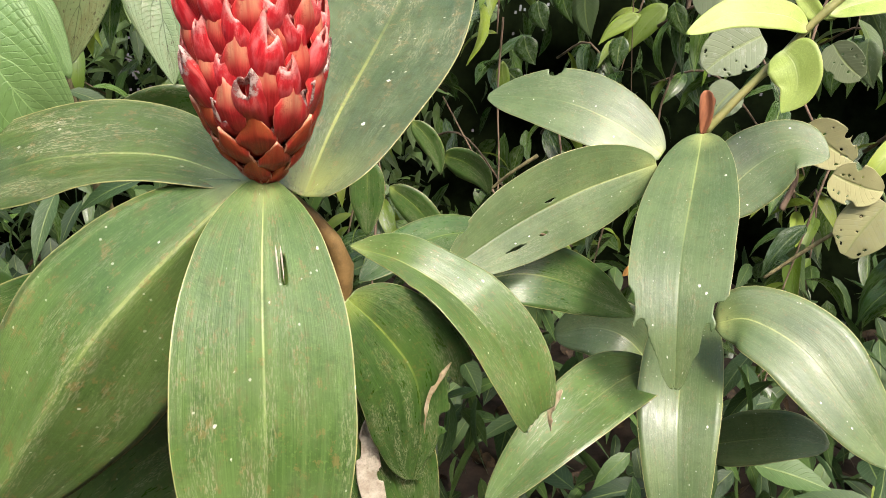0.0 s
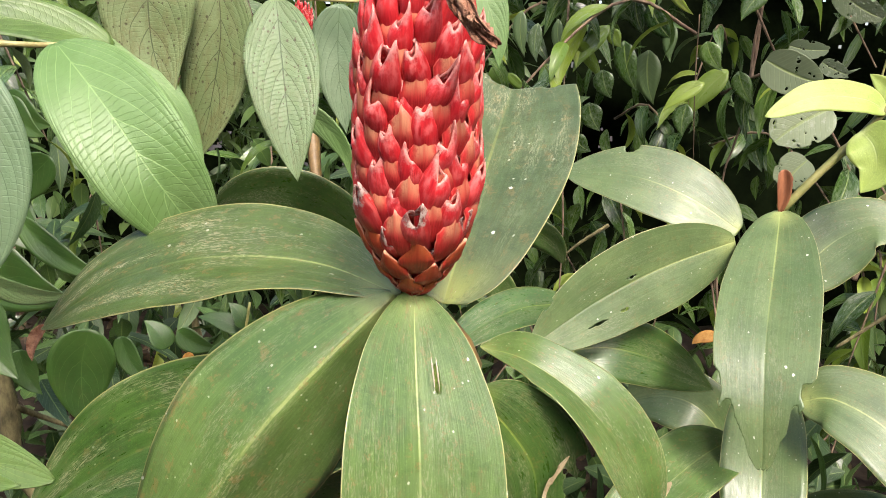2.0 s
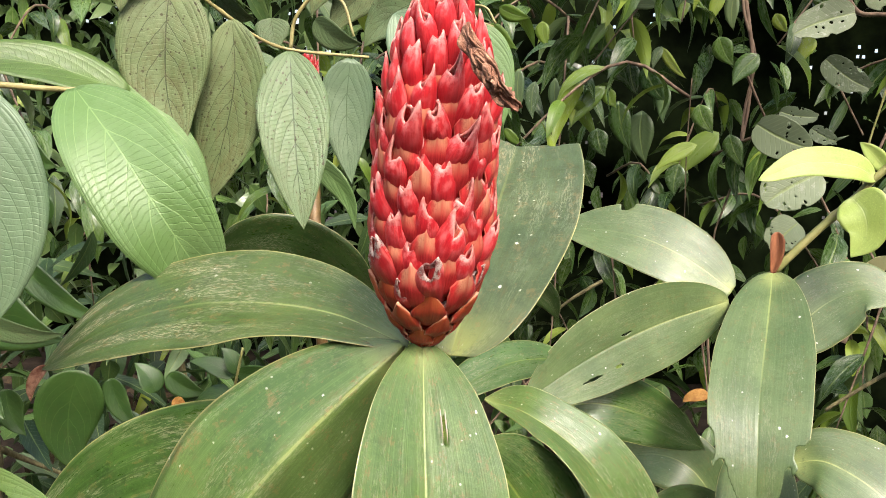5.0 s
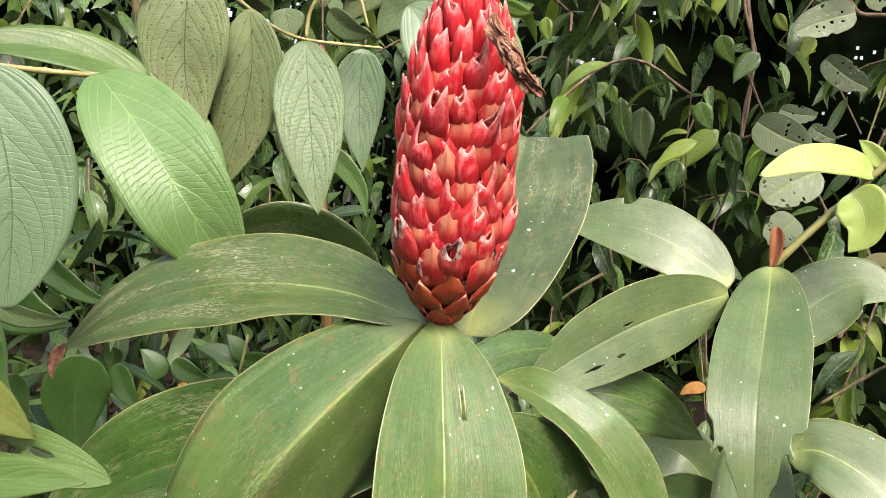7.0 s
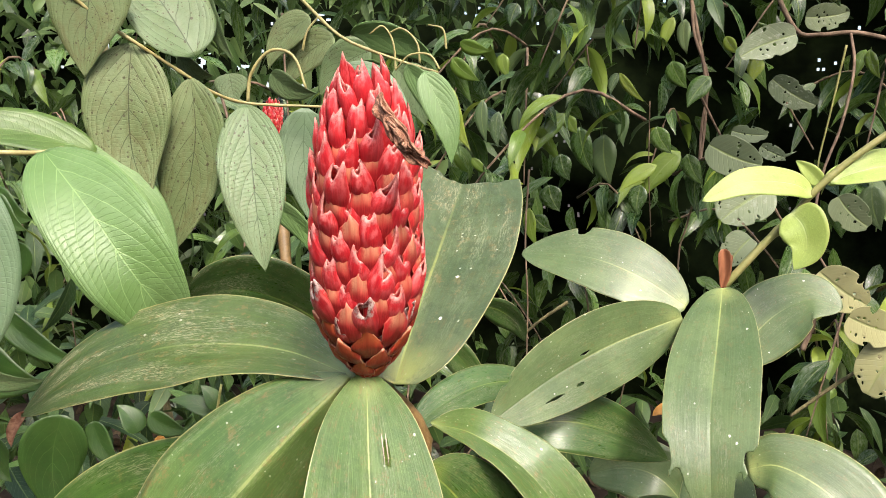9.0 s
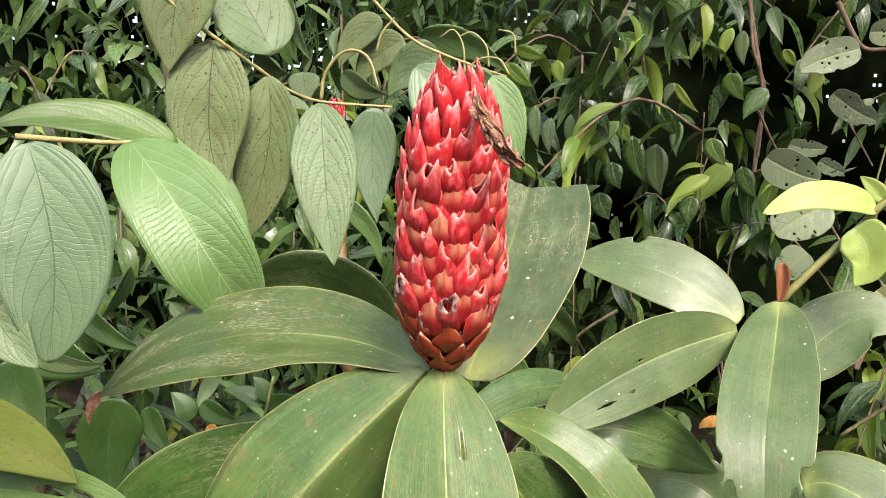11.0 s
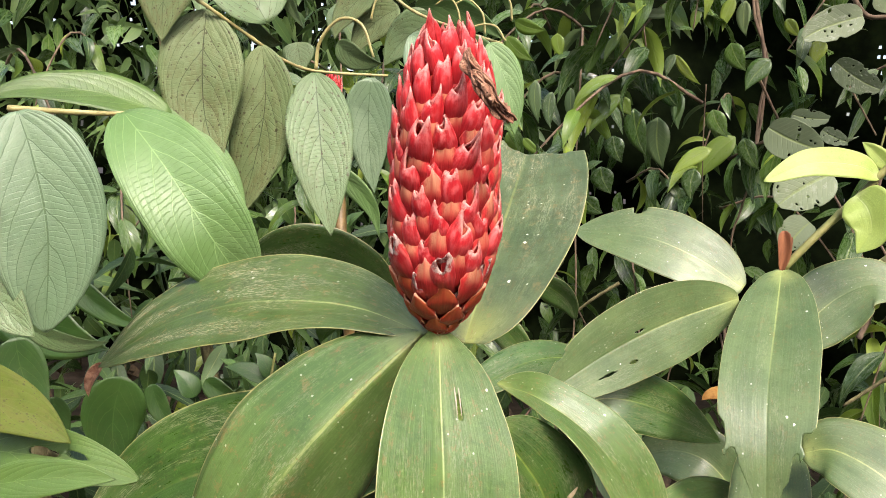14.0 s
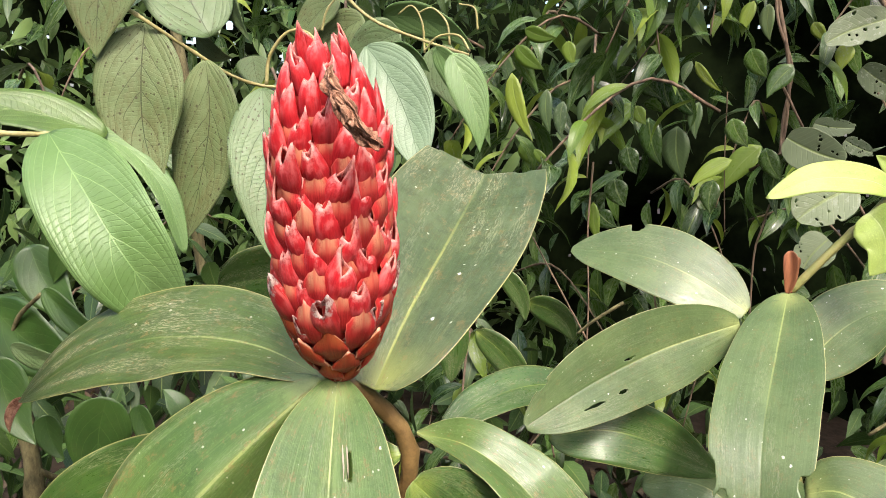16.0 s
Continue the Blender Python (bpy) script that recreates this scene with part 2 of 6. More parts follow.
def plain(name, a, b, rough=0.6, scale=40.0, bump=0.3, spec=0.4, stretch=(1, 1, 1)):
    """Two tones clouded into one another with a fine grain."""
    m = Mat(name, rough, spec)
    p = m.node("Mapping", Vector=m.here(), Scale=stretch).outputs[0]
    n = m.noise(p, scale, 6.0, 0.65)
    fine = m.noise(p, scale * 5, 3.0)
    col = m.mix(m.ramp(n, 0.32, 0.68), a, b)
    col = m.mix(m.ramp(fine, 0.45, 0.75, 0.0, 0.35), col, tuple(x * 0.55 for x in a))
    m.put(m.b.inputs["Base Color"], col)
    m.bump(m.math("ADD", n, m.math("MULTIPLY", fine, 0.5)), bump, 0.002)
    return m.m


def bract_material(name, red, deep, tan, tan_amount, top, reach):
    """Waxy scale: red at the sides and foot, a tan shield with a dark keel towards its top, a thin pale rim."""
    m = Mat(name, 0.42, 0.4, 0.0)
    u, v = m.uv()
    c = m.chance()
    s = m.math("ABSOLUTE", m.math("MULTIPLY_ADD", v, 2.0, -1.0))
    streak = m.noise(m.vec(m.math("MULTIPLY", u, 2.0), m.math("MULTIPLY", v, 18.0), m.math("MULTIPLY", c, 20.0)), 1.2, 4.0)
    cloud = m.noise(m.vec(m.math("MULTIPLY", u, 3.0), m.math("MULTIPLY", v, 3.0), m.math("MULTIPLY", c, 30.0)), 1.5, 4.0)
    col = m.mix(m.ramp(streak, 0.35, 0.7), deep, red)
    patch = m.math("MULTIPLY", m.ramp(u, 0.46, 0.84), m.ramp(m.math("ADD", s, m.math("MULTIPLY", m.math("SUBTRACT", cloud, 0.5), 0.5)), reach * 0.5, reach, 1.0, 0.0))
    patch = m.math("MULTIPLY", patch, m.ramp(c, 0.0, 0.5, tan_amount * 0.6, tan_amount))
    col = m.mix(patch, col, m.mix(m.ramp(streak, 0.4, 0.65), tan, tuple(x * 0.75 for x in tan)))
    col = m.mix(m.math("MULTIPLY", m.ramp(s, 0.03, 0.12, 1.0, 0.0), m.ramp(u, 0.3, 0.8, 0.0, 0.4)), col, deep)
    col = m.mix(m.ramp(m.math("MAXIMUM", s, u), 0.93, 0.985, 0.0, 0.8), col, top)
    dry = m.noise(m.here(), 420.0, 4.0, 0.7)
    col = m.mix(m.ramp(dry, 0.56, 0.66, 0.0, 0.35), col, tuple(x * 0.55 for x in deep))
    m.put(m.b.inputs["Base Color"], col)
    m.put(m.b.inputs["Roughness"], m.ramp(cloud, 0.3, 0.7, 0.36, 0.55))
    m.bump(m.math("ADD", m.math("MULTIPLY", streak, 0.8), cloud), 0.3, 0.0012)
    m.through_light(m.mix(0.5, red, (0.85, 0.20, 0.14)), 0.2)
    return m.m


def calyx_material(name, red, deep, pink, torn):
    """Fleshy red cup, pinker towards its mouth, with a pale rim and a torn, dried grey tip."""
    m = Mat(name, 0.42, 0.4, 0.0)
    u, v = m.uv()
    c = m.chance()
    streak = m.noise(m.vec(m.math("MULTIPLY", u, 2.0), m.math("MULTIPLY", v, 30.0), m.math("MULTIPLY", c, 20.0)), 1.2, 4.0)
    cloud = m.noise(m.vec(m.math("MULTIPLY", u, 3.0), m.math("MULTIPLY", v, 8.0), m.math("MULTIPLY", c, 30.0)), 1.5, 4.0)
    col = m.mix(m.ramp(streak, 0.35, 0.7), deep, red)
    col = m.mix(m.math("MULTIPLY", m.ramp(cloud, 0.42, 0.66), m.ramp(u, 0.35, 0.9, 0.15, 0.8)), col, pink)
    col = m.mix(m.ramp(u, 0.90, 0.97, 0.0, 0.7), col, (0.82, 0.34, 0.28))
    dry = m.noise(m.here(), 420.0, 5.0, 0.75)
    edge = m.math("ADD", u, m.math("MULTIPLY", m.math("SUBTRACT", dry, 0.5), 0.5))
    col = m.mix(m.ramp(edge, 0.80, 0.90, 0.0, torn), col, m.mix(m.ramp(dry, 0.44, 0.56), (0.08, 0.045, 0.04), (0.46, 0.38, 0.33)))
    m.put(m.b.inputs["Base Color"], col)
    m.put(m.b.inputs["Roughness"], m.ramp(cloud, 0.3, 0.7, 0.36, 0.56))
    m.bump(m.math("ADD", m.math("MULTIPLY", streak, 0.8), cloud), 0.35, 0.0012)
    m.through_light(m.mix(0.5, red, (0.85, 0.20, 0.14)), 0.25)
    return m.m


GREEN = spiral_leaf("costus_blade", (0.047, 0.098, 0.018), (0.098, 0.166, 0.042), (0.29, 0.35, 0.11), 0.75, 0.36, 0.9, 0.18, 0.46, 0.42)
GREEN_SCRATCHED = spiral_leaf("costus_blade_scratched", (0.036, 0.070, 0.013), (0.074, 0.120, 0.028), (0.27, 0.33, 0.11), 0.8, 0.40, 0.4, 0.18, 0.45, 0.7)
GREEN_SOFT = spiral_leaf("costus_blade_soft", (0.060, 0.105, 0.034), (0.118, 0.172, 0.062), (0.32, 0.38, 0.13), 0.4, 0.36, 0.9, 0.22, 0.42, 0.25)
GREEN_DUSTY = spiral_leaf("costus_blade_dusty", (0.038, 0.064, 0.020), (0.072, 0.102, 0.038), (0.25, 0.28, 0.07), 0.6, 0.48, 0.9, 0.12, 0.4, 0.4)
# deeper green blade; its darker tone also carries shade on lower and back leaves
GREEN_DEEP_SHADE = spiral_leaf("costus_blade_deep_shade", (0.026, 0.070, 0.011), (0.056, 0.118, 0.022), (0.22, 0.29, 0.055), 0.45, 0.32, 0.4, 0.2, 0.5, 0.55)
YOUNG = spiral_leaf("costus_young_blade", (0.28, 0.38, 0.075), (0.38, 0.48, 0.12), (0.52, 0.60, 0.26), 0.05, 0.42, 0.0, 0.35, 0.25, 0.0)
RIBBED = ribbed_leaf("ribbed_blade", (0.092, 0.175, 0.046), (0.136, 0.225, 0.080), (0.20, 0.32, 0.11), 0.03, 0.40, 0.30, 40.0, 0.0, 0.60, 6.5, (0.056, 0.120, 0.022), 0.5)
RIBBED_OLD = ribbed_leaf("ribbed_blade_old", (0.098, 0.142, 0.050), (0.165, 0.215, 0.090), (0.020, 0.028, 0.011), 0.45, 0.46, 0.30, 40.0, 1.0, 0.17, 7.0, None, 0.35)
RIBBED_PALE = ribbed_leaf("ribbed_blade_pale", (0.092, 0.148, 0.056), (0.134, 0.196, 0.088), (0.022, 0.038, 0.015), 0.2, 0.44, 0.28, 40.0, 1.0, 0.14, 7.0, None, 0.38)
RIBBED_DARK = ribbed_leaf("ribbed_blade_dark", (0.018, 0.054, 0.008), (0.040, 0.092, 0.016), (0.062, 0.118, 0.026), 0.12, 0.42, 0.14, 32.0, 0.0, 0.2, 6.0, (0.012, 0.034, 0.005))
RIBBED_YELLOW = ribbed_leaf("ribbed_blade_yellow", (0.044, 0.070, 0.005), (0.074, 0.100, 0.010), (0.085, 0.115, 0.018), 0.3, 0.6, 0.12, 30.0, 0.8, 0.08, 5.5, None, 0.2)
RIBBED_MINT = ribbed_leaf("ribbed_blade_mint", (0.112, 0.180, 0.092), (0.158, 0.228, 0.130), (0.046, 0.088, 0.036), 0.06, 0.38, 0.28, 42.0, 0.0, 0.16, 6.5)
RIBBED_FRESH = ribbed_leaf("ribbed_blade_fresh", (0.048, 0.100, 0.016), (0.078, 0.140, 0.026), (0.120, 0.190, 0.045), 0.12, 0.44, 0.2, 40.0, 0.2, 0.25, 6.0, (0.030, 0.066, 0.010))
WOOD_GLOSS = small_leaf("forest_blade", (0.014, 0.036, 0.009), (0.070, 0.128, 0.026), 0.22, 0.15, 0.5)
WOOD_LIGHT = small_leaf("forest_blade_light", (0.09, 0.16, 0.018), (0.23, 0.30, 0.036), 0.3, 0.3)
WOOD_GREY = small_leaf("forest_blade_grey", (0.050, 0.088, 0.030), (0.115, 0.165, 0.062), 0.34)
WOOD_LOW = small_leaf("low_blade", (0.010, 0.032, 0.006), (0.055, 0.110, 0.022), 0.46, 0.15, 0.2)
WOOD_FAR = small_leaf("far_blade", (0.030, 0.075, 0.016), (0.150, 0.235, 0.070), 0.34, 0.3)
HOLED = small_leaf("holed_blade", (0.085, 0.115, 0.062), (0.150, 0.185, 0.095), 0.5)
HOLED_PALE = small_leaf("holed_blade_pale", (0.27, 0.27, 0.12), (0.42, 0.41, 0.20), 0.5, 0.3, 0.4)
STEM_GREEN = plain("green_stem", (0.16, 0.17, 0.05), (0.24, 0.22, 0.08), 0.5, 60.0, 0.3)
STEM_TAN = plain("tan_cane", (0.12, 0.075, 0.025), (0.20, 0.125, 0.045), 0.45, 70.0, 0.4)
STEM_YELLOW = plain("yellow_twig", (0.20, 0.17, 0.055), (0.30, 0.27, 0.11), 0.5, 80.0, 0.3)
BARK = plain("bark", (0.060, 0.052, 0.024), (0.16, 0.140, 0.066), 0.8, 60.0, 1.0, 0.2, (1, 1, 0.4))
VINE = plain("vine_bark", (0.075, 0.050, 0.034), (0.19, 0.135, 0.09), 0.8, 60.0, 0.8, 0.2, (1, 1, 0.3))
SHEATH = plain("dry_sheath", (0.13, 0.045, 0.02), (0.23, 0.09, 0.04), 0.6, 90.0, 0.6, 0.3, (1, 1, 0.15))
DRY = plain("withered_flower", (0.17, 0.070, 0.040), (0.36, 0.20, 0.125), 0.8, 160.0, 0.9, 0.2)
LITTER = plain("wet_litter", (0.022, 0.015, 0.008), (0.070, 0.046, 0.022), 0.7, 70.0, 0.6, 0.3)
DEAD_ORANGE = plain("orange_dead_leaf", (0.26, 0.115, 0.020), (0.40, 0.21, 0.05), 0.7, 90.0, 0.5, 0.3)
STRAW = plain("dead_leaf", (0.24, 0.185, 0.10), (0.38, 0.325, 0.21), 0.8, 70.0, 0.6, 0.2)
BLEACH = plain("bleached_patch", (0.27, 0.23, 0.17), (0.40, 0.36, 0.28), 0.8, 120.0, 0.4, 0.2)
SOIL = plain("litter_soil", (0.010, 0.007, 0.005), (0.034, 0.024, 0.016), 0.9, 12.0, 1.0, 0.2)
# near-black: the deep shade of the far undergrowth is put into this colour
THICKET_SHADE = plain("thicket", (0.002, 0.003, 0.0015), (0.007, 0.011, 0.004), 0.95, 6.0, 1.0, 0.0)
BRACT_RED = bract_material("bract_tan", (0.58, 0.040, 0.038), (0.42, 0.014, 0.018), (0.58, 0.29, 0.16), 0.8, (0.70, 0.17, 0.12), 0.74)
BRACT_LOW = bract_material("bract_low", (0.48, 0.036, 0.022), (0.28, 0.013, 0.011), (0.40, 0.130, 0.034), 0.6, (0.66, 0.36, 0.22), 1.1)
CALYX_RED = calyx_material("calyx_red", (0.63, 0.032, 0.038), (0.45, 0.012, 0.020), (0.79, 0.20, 0.19), 0.3)
CALYX_LOW = calyx_material("calyx_low", (0.59, 0.034, 0.033), (0.39, 0.012, 0.018), (0.73, 0.17, 0.15), 0.95)
CORE = plain("cone_core", (0.50, 0.024, 0.024), (0.58, 0.05, 0.04), 0.6, 60.0, 0.3)


# ---- builders ----
def part(name, bm, material, parent=None, label="", smooth=True):
    me = bpy.data.meshes.new(name)
    bm.to_mesh(me)
    bm.free()
    me.materials.append(material)
    if smooth:
        me.polygons.foreach_set("use_smooth", [True] * len(me.polygons))
    ob = new(name, me)
    if parent is not None:
        ob.parent = parent
    if label:
        ob["label"] = label
    return ob


def thing(name, label, category, group="", kind="", base=(0, 0, 0)):
    e = new(name)
    e.empty_display_size = 0.02
    return tagged(e, label, category, group, kind)


def smooth_line(pts, n):
    """n + 1 places along a smooth curve through the points, at even steps of its parameter."""
    p = [Vector(q) for q in pts]
    p = [p[0] * 2 - p[1]] + p + [p[-1] * 2 - p[-2]]
    out = []
    k = len(p) - 3
    for i in range(n + 1):
        f = i / n * k
        j = min(int(f), k - 1)
        f -= j
        a, b, c, d = p[j:j + 4]
        out.append(0.5 * (2 * b + (c - a) * f + (2 * a - 5 * b + 4 * c - d) * f * f + (3 * b - a - 3 * c + d) * f ** 3))
    # even out by length
    length = [0.0]
    for a, b in zip(out, out[1:]):
        length.append(length[-1] + (b - a).length)
    even = []
    j = 0
    for i in range(n + 1):
        want = length[-1] * i / n
        while j < n - 1 and length[j + 1] < want:
            j += 1
        span = max(length[j + 1] - length[j], 1e-9)
        even.append(out[j].lerp(out[j + 1], min(1.0, (want - length[j]) / span)))
    return even


def blade(pts, width, n0, n1=None, a=0.55, b=0.8, fold=0.18, wave=0.03, cut=1.0, bites=(), seed=0, nu=34, nv=12, thick=0.0005, skew=0.0, cup=0.0):
    """A leaf blade as a bmesh: midrib through pts, full width, facing n0 at the base and n1 at the tip.
    a, b: how the outline opens and closes; fold: how far the halves rise; bites: missing parts as (u, v, half length, half width)."""
    n1 = n1 or n0
    line = smooth_line(pts, nu)
    bm = bmesh.new()
    uv = bm.loops.layers.uv.new("UVMap")
    peak = (a / (a + b)) ** a * (b / (a + b)) ** b
    grid = []
    for i, p in enumerate(line):
        u = i / nu
        q, r = line[max(i - 1, 0)], line[min(i + 1, nu)]
        tan = (r - q).normalized()
        nor = Vector(n0).lerp(Vector(n1), u)
        nor = (nor - tan * nor.dot(tan)).normalized()
        side = tan.cross(nor)
        uu = min(max(u, 0.004), 0.998)
        half = width / 2 * uu ** a * (1 - uu) ** b / peak
        half *= 1 + 0.03 * noise.noise((u * 6, seed * 3.1, 0.3))
        row = []
        for j in range(nv + 1):
            v = j / nv * 2 - 1
            ripple = wave * width * v * v * noise.noise((u * 5.0, seed * 1.7 + (4 if v > 0 else 0), 1.3))
            lift = fold * abs(v) * half - cup * v * v * half + ripple
            row.append((bm.verts.new(p + side * (half * v * (1 + skew * (1 if v > 0 else -1))) + nor * lift), u, (v + 1) / 2))
        grid.append(row)
    for i in range(nu):
        for j in range(nv):
            cu, cv = (i + 0.5) / nu, ((j + 0.5) / nv) * 2 - 1
            jag = 0.014 * noise.noise((cv * 5, seed, cu * 7))
            if cu > cut + jag:
                continue
            if any(((cu - bu) / ru) ** 2 + ((cv - bv) / rv) ** 2 < 1 + 0.7 * noise.noise((cu * 14, cv * 5, seed)) for bu, bv, ru, rv in bites):
                continue
            quad = (grid[i][j], grid[i + 1][j], grid[i + 1][j + 1], grid[i][j + 1])
            f = bm.faces.new([q[0] for q in quad])
            for loop, q in zip(f.loops, quad):
                loop[uv].uv = (q[1], q[2])
    bmesh.ops.delete(bm, geom=[v for v in bm.verts if not v.link_faces], context="VERTS")
    if bites or cut < 1:
        rim = [v for v in bm.verts if v.is_boundary]
        for _ in range(3):
            bmesh.ops.smooth_vert(bm, verts=rim, factor=0.5, use_axis_x=True, use_axis_y=True, use_axis_z=True)
    if thick:
        bm.normal_update()
        bmesh.ops.solidify(bm, geom=bm.faces[:], thickness=thick)
    return bm


def leaf(parent, material, pts, width, n0, n1=None, label="", name="leaf", **kw):
    return part(name, blade(pts, width, n0, n1, **kw), material, parent, label)


def tube(pts, r0, r1=None, n=24, sides=8, rings=(), lump=0.0, seed=0):
    """A tapering stem through pts; rings: places along it, 0 to 1, where it swells into a node."""
    r1 = r0 if r1 is None else r1
    line = smooth_line(pts, n)
    bm = bmesh.new()
    loops = []
    ref = Vector((0.31, 0.52, 0.8))
    for i, p in enumerate(line):
        u = i / n
        tan = (line[min(i + 1, n)] - line[max(i - 1, 0)]).normalized()
        x = tan.cross(ref)
        x = x.normalized() if x.length > 1e-3 else Vector((1, 0, 0))
        y = tan.cross(x)
        r = r0 + (r1 - r0) * u
        for c in rings:
            r *= 1 + 0.28 * math.exp(-((u - c) * n / 0.8) ** 2)
        ring = []
        for k in range(sides):
            a = 2 * math.pi * k / sides
            rr = r * (1 + lump * noise.noise((math.cos(a) * 2, math.sin(a) * 2 + seed, u * n * 0.4)))
            ring.append(bm.verts.new(p + (x * math.cos(a) + y * math.sin(a)) * rr))
        loops.append(ring)
    for a, b in zip(loops, loops[1:]):
        for k in range(sides):
            bm.faces.new((a[k], a[(k + 1) % sides], b[(k + 1) % sides], b[k]))
    bm.faces.new(loops[0][::-1])
    bm.faces.new(loops[-1])
    return bm


# ---- ground and closing thicket ----
def ground():
    bm = bmesh.new()
    n, size = 60, 60.0
    # finer near the middle
    xs = [math.copysign(abs(i / n) ** 3, i) * size for i in range(-n, n + 1)]
    g = [[bm.verts.new((x, y, 0.05 * noise.noise((x * 1.3, y * 1.3, 0)) + 0.02 * noise.noise((x * 7, y * 7, 3)))) for x in xs] for y in xs]
    for i in range(2 * n):
        for j in range(2 * n):
            bm.faces.new((g[i][j], g[i][j + 1], g[i + 1][j + 1], g[i + 1][j]))
    tagged(part("ground", bm, SOIL), "dark damp soil strewn with leaf litter", "ground", kind="structure")


ground()


# ---- flowering spiral ginger ----
ginger = thing('flowering_ginger', 'spiral ginger with a red flower cone above broad green leaves', 'plant')
part('stem', tube(((-0.086, 0.362, 1.210), (-0.080, 0.388, 1.194), (-0.065, 0.402, 1.175), (-0.057, 0.405, 1.157), (-0.059, 0.410, 1.129), (-0.067, 0.420, 1.073), (-0.050, 0.450, 0.600), (-0.040, 0.470, -0.020)), 0.0046, 0.0090, n=80, rings=(0.03, 0.06, 0.09, 0.12, 0.2, 0.3, 0.4)), STEM_TAN, ginger, 'ringed tan cane')
leaf(ginger, GREEN, ((-0.084, 0.353, 1.216), (-0.074, 0.322, 1.179), (-0.066, 0.301, 1.144), (-0.060, 0.287, 1.085), (-0.062, 0.292, 1.020)), 0.078, (0.273, -0.703, 0.656), (0.331, -0.939, -0.093), label='broad hanging green leaf with a narrow dry slit', a=0.66, b=0.64, fold=0.42, bites=((0.235, -0.31, 0.032, 0.038),), nu=110, nv=64, seed=1)
leaf(ginger, GREEN, ((-0.095, 0.356, 1.211), (-0.126, 0.338, 1.177), (-0.157, 0.320, 1.138), (-0.186, 0.311, 1.091), (-0.232, 0.312, 1.018)), 0.097, (0.316, -0.904, 0.282), (0.110, -0.990, -0.003), label='broad drooping green leaf with scars', a=0.70, b=0.75, fold=-0.75, seed=2, nu=50, nv=18)
leaf(ginger, GREEN_SCRATCHED, ((-0.094, 0.362, 1.209), (-0.144, 0.385, 1.215), (-0.202, 0.410, 1.209), (-0.259, 0.425, 1.196), (-0.316, 0.430, 1.172), (-0.370, 0.436, 1.134)), 0.082, (-0.038, -0.315, 0.948), (-0.418, -0.777, 0.470), label='green leaf with a scratched upper face and brown tip', a=0.72, b=0.85, fold=0.14, seed=3, nu=50, nv=18)
leaf(ginger, GREEN, ((-0.053, 0.400, 1.171), (-0.026, 0.435, 1.152), (0.013, 0.432, 1.129), (0.043, 0.436, 1.090), (0.063, 0.446, 1.043)), 0.054, (0.753, -0.246, 0.610), (0.666, -0.733, 0.135), label='arching green leaf with a torn brown tip', a=0.85, b=0.6, fold=0.45, cup=0.08, wave=0.01, cut=0.93, seed=4, nu=80, nv=26)
leaf(ginger, GREEN_DEEP_SHADE, ((-0.055, 0.405, 1.139), (-0.034, 0.415, 1.115), (-0.016, 0.424, 1.084), (-0.012, 0.430, 1.043), (-0.017, 0.436, 1.006)), 0.075, (0.597, -0.776, 0.204), (0.197, -0.963, -0.186), label='dark green leaf with a torn straw-coloured edge', a=0.5, b=0.6, fold=0.15, bites=((0.64, -1.05, 0.17, 0.66), (0.84, -0.95, 0.17, 0.62)), seed=5, nu=90, nv=40)
leaf(ginger, GREEN_DUSTY, ((-0.072, 0.376, 1.201), (-0.069, 0.430, 1.236), (-0.067, 0.510, 1.270), (-0.066, 0.600, 1.307), (-0.065, 0.680, 1.344)), 0.118, (0.150, -0.541, 0.828), (0.189, -0.414, 0.891), label='broad back leaf with its end bitten off square', a=0.4, b=0.35, fold=0.35, cut=0.8, seed=6, nu=90, nv=30)
leaf(ginger, GREEN_DEEP_SHADE, ((-0.061, 0.400, 1.156), (-0.112, 0.402, 1.123), (-0.166, 0.405, 1.098), (-0.277, 0.415, 1.066), (-0.388, 0.430, 0.982)), 0.098, (-0.326, -0.669, 0.660), (-0.337, -0.785, 0.519), label='glossy dark lower leaf with streaks', a=0.6, b=0.7, fold=0.5, nu=60, nv=24, seed=7)
leaf(ginger, GREEN_DEEP_SHADE, ((-0.059, 0.415, 1.129), (-0.050, 0.430, 1.074), (-0.032, 0.440, 1.010), (-0.011, 0.450, 0.931)), 0.064, (0.366, -0.911, -0.190), (0.356, -0.934, -0.025), label='dark lower leaf with a bleached patch', a=0.5, b=0.6, seed=8)
leaf(ginger, GREEN_DEEP_SHADE, ((-0.079, 0.430, 1.062), (-0.156, 0.470, 1.016), (-0.239, 0.500, 0.950), (-0.332, 0.520, 0.849)), 0.085, (-0.525, -0.838, 0.148), (-0.134, -0.988, -0.072), label='dark lower leaf', a=0.5, b=0.6, seed=9)

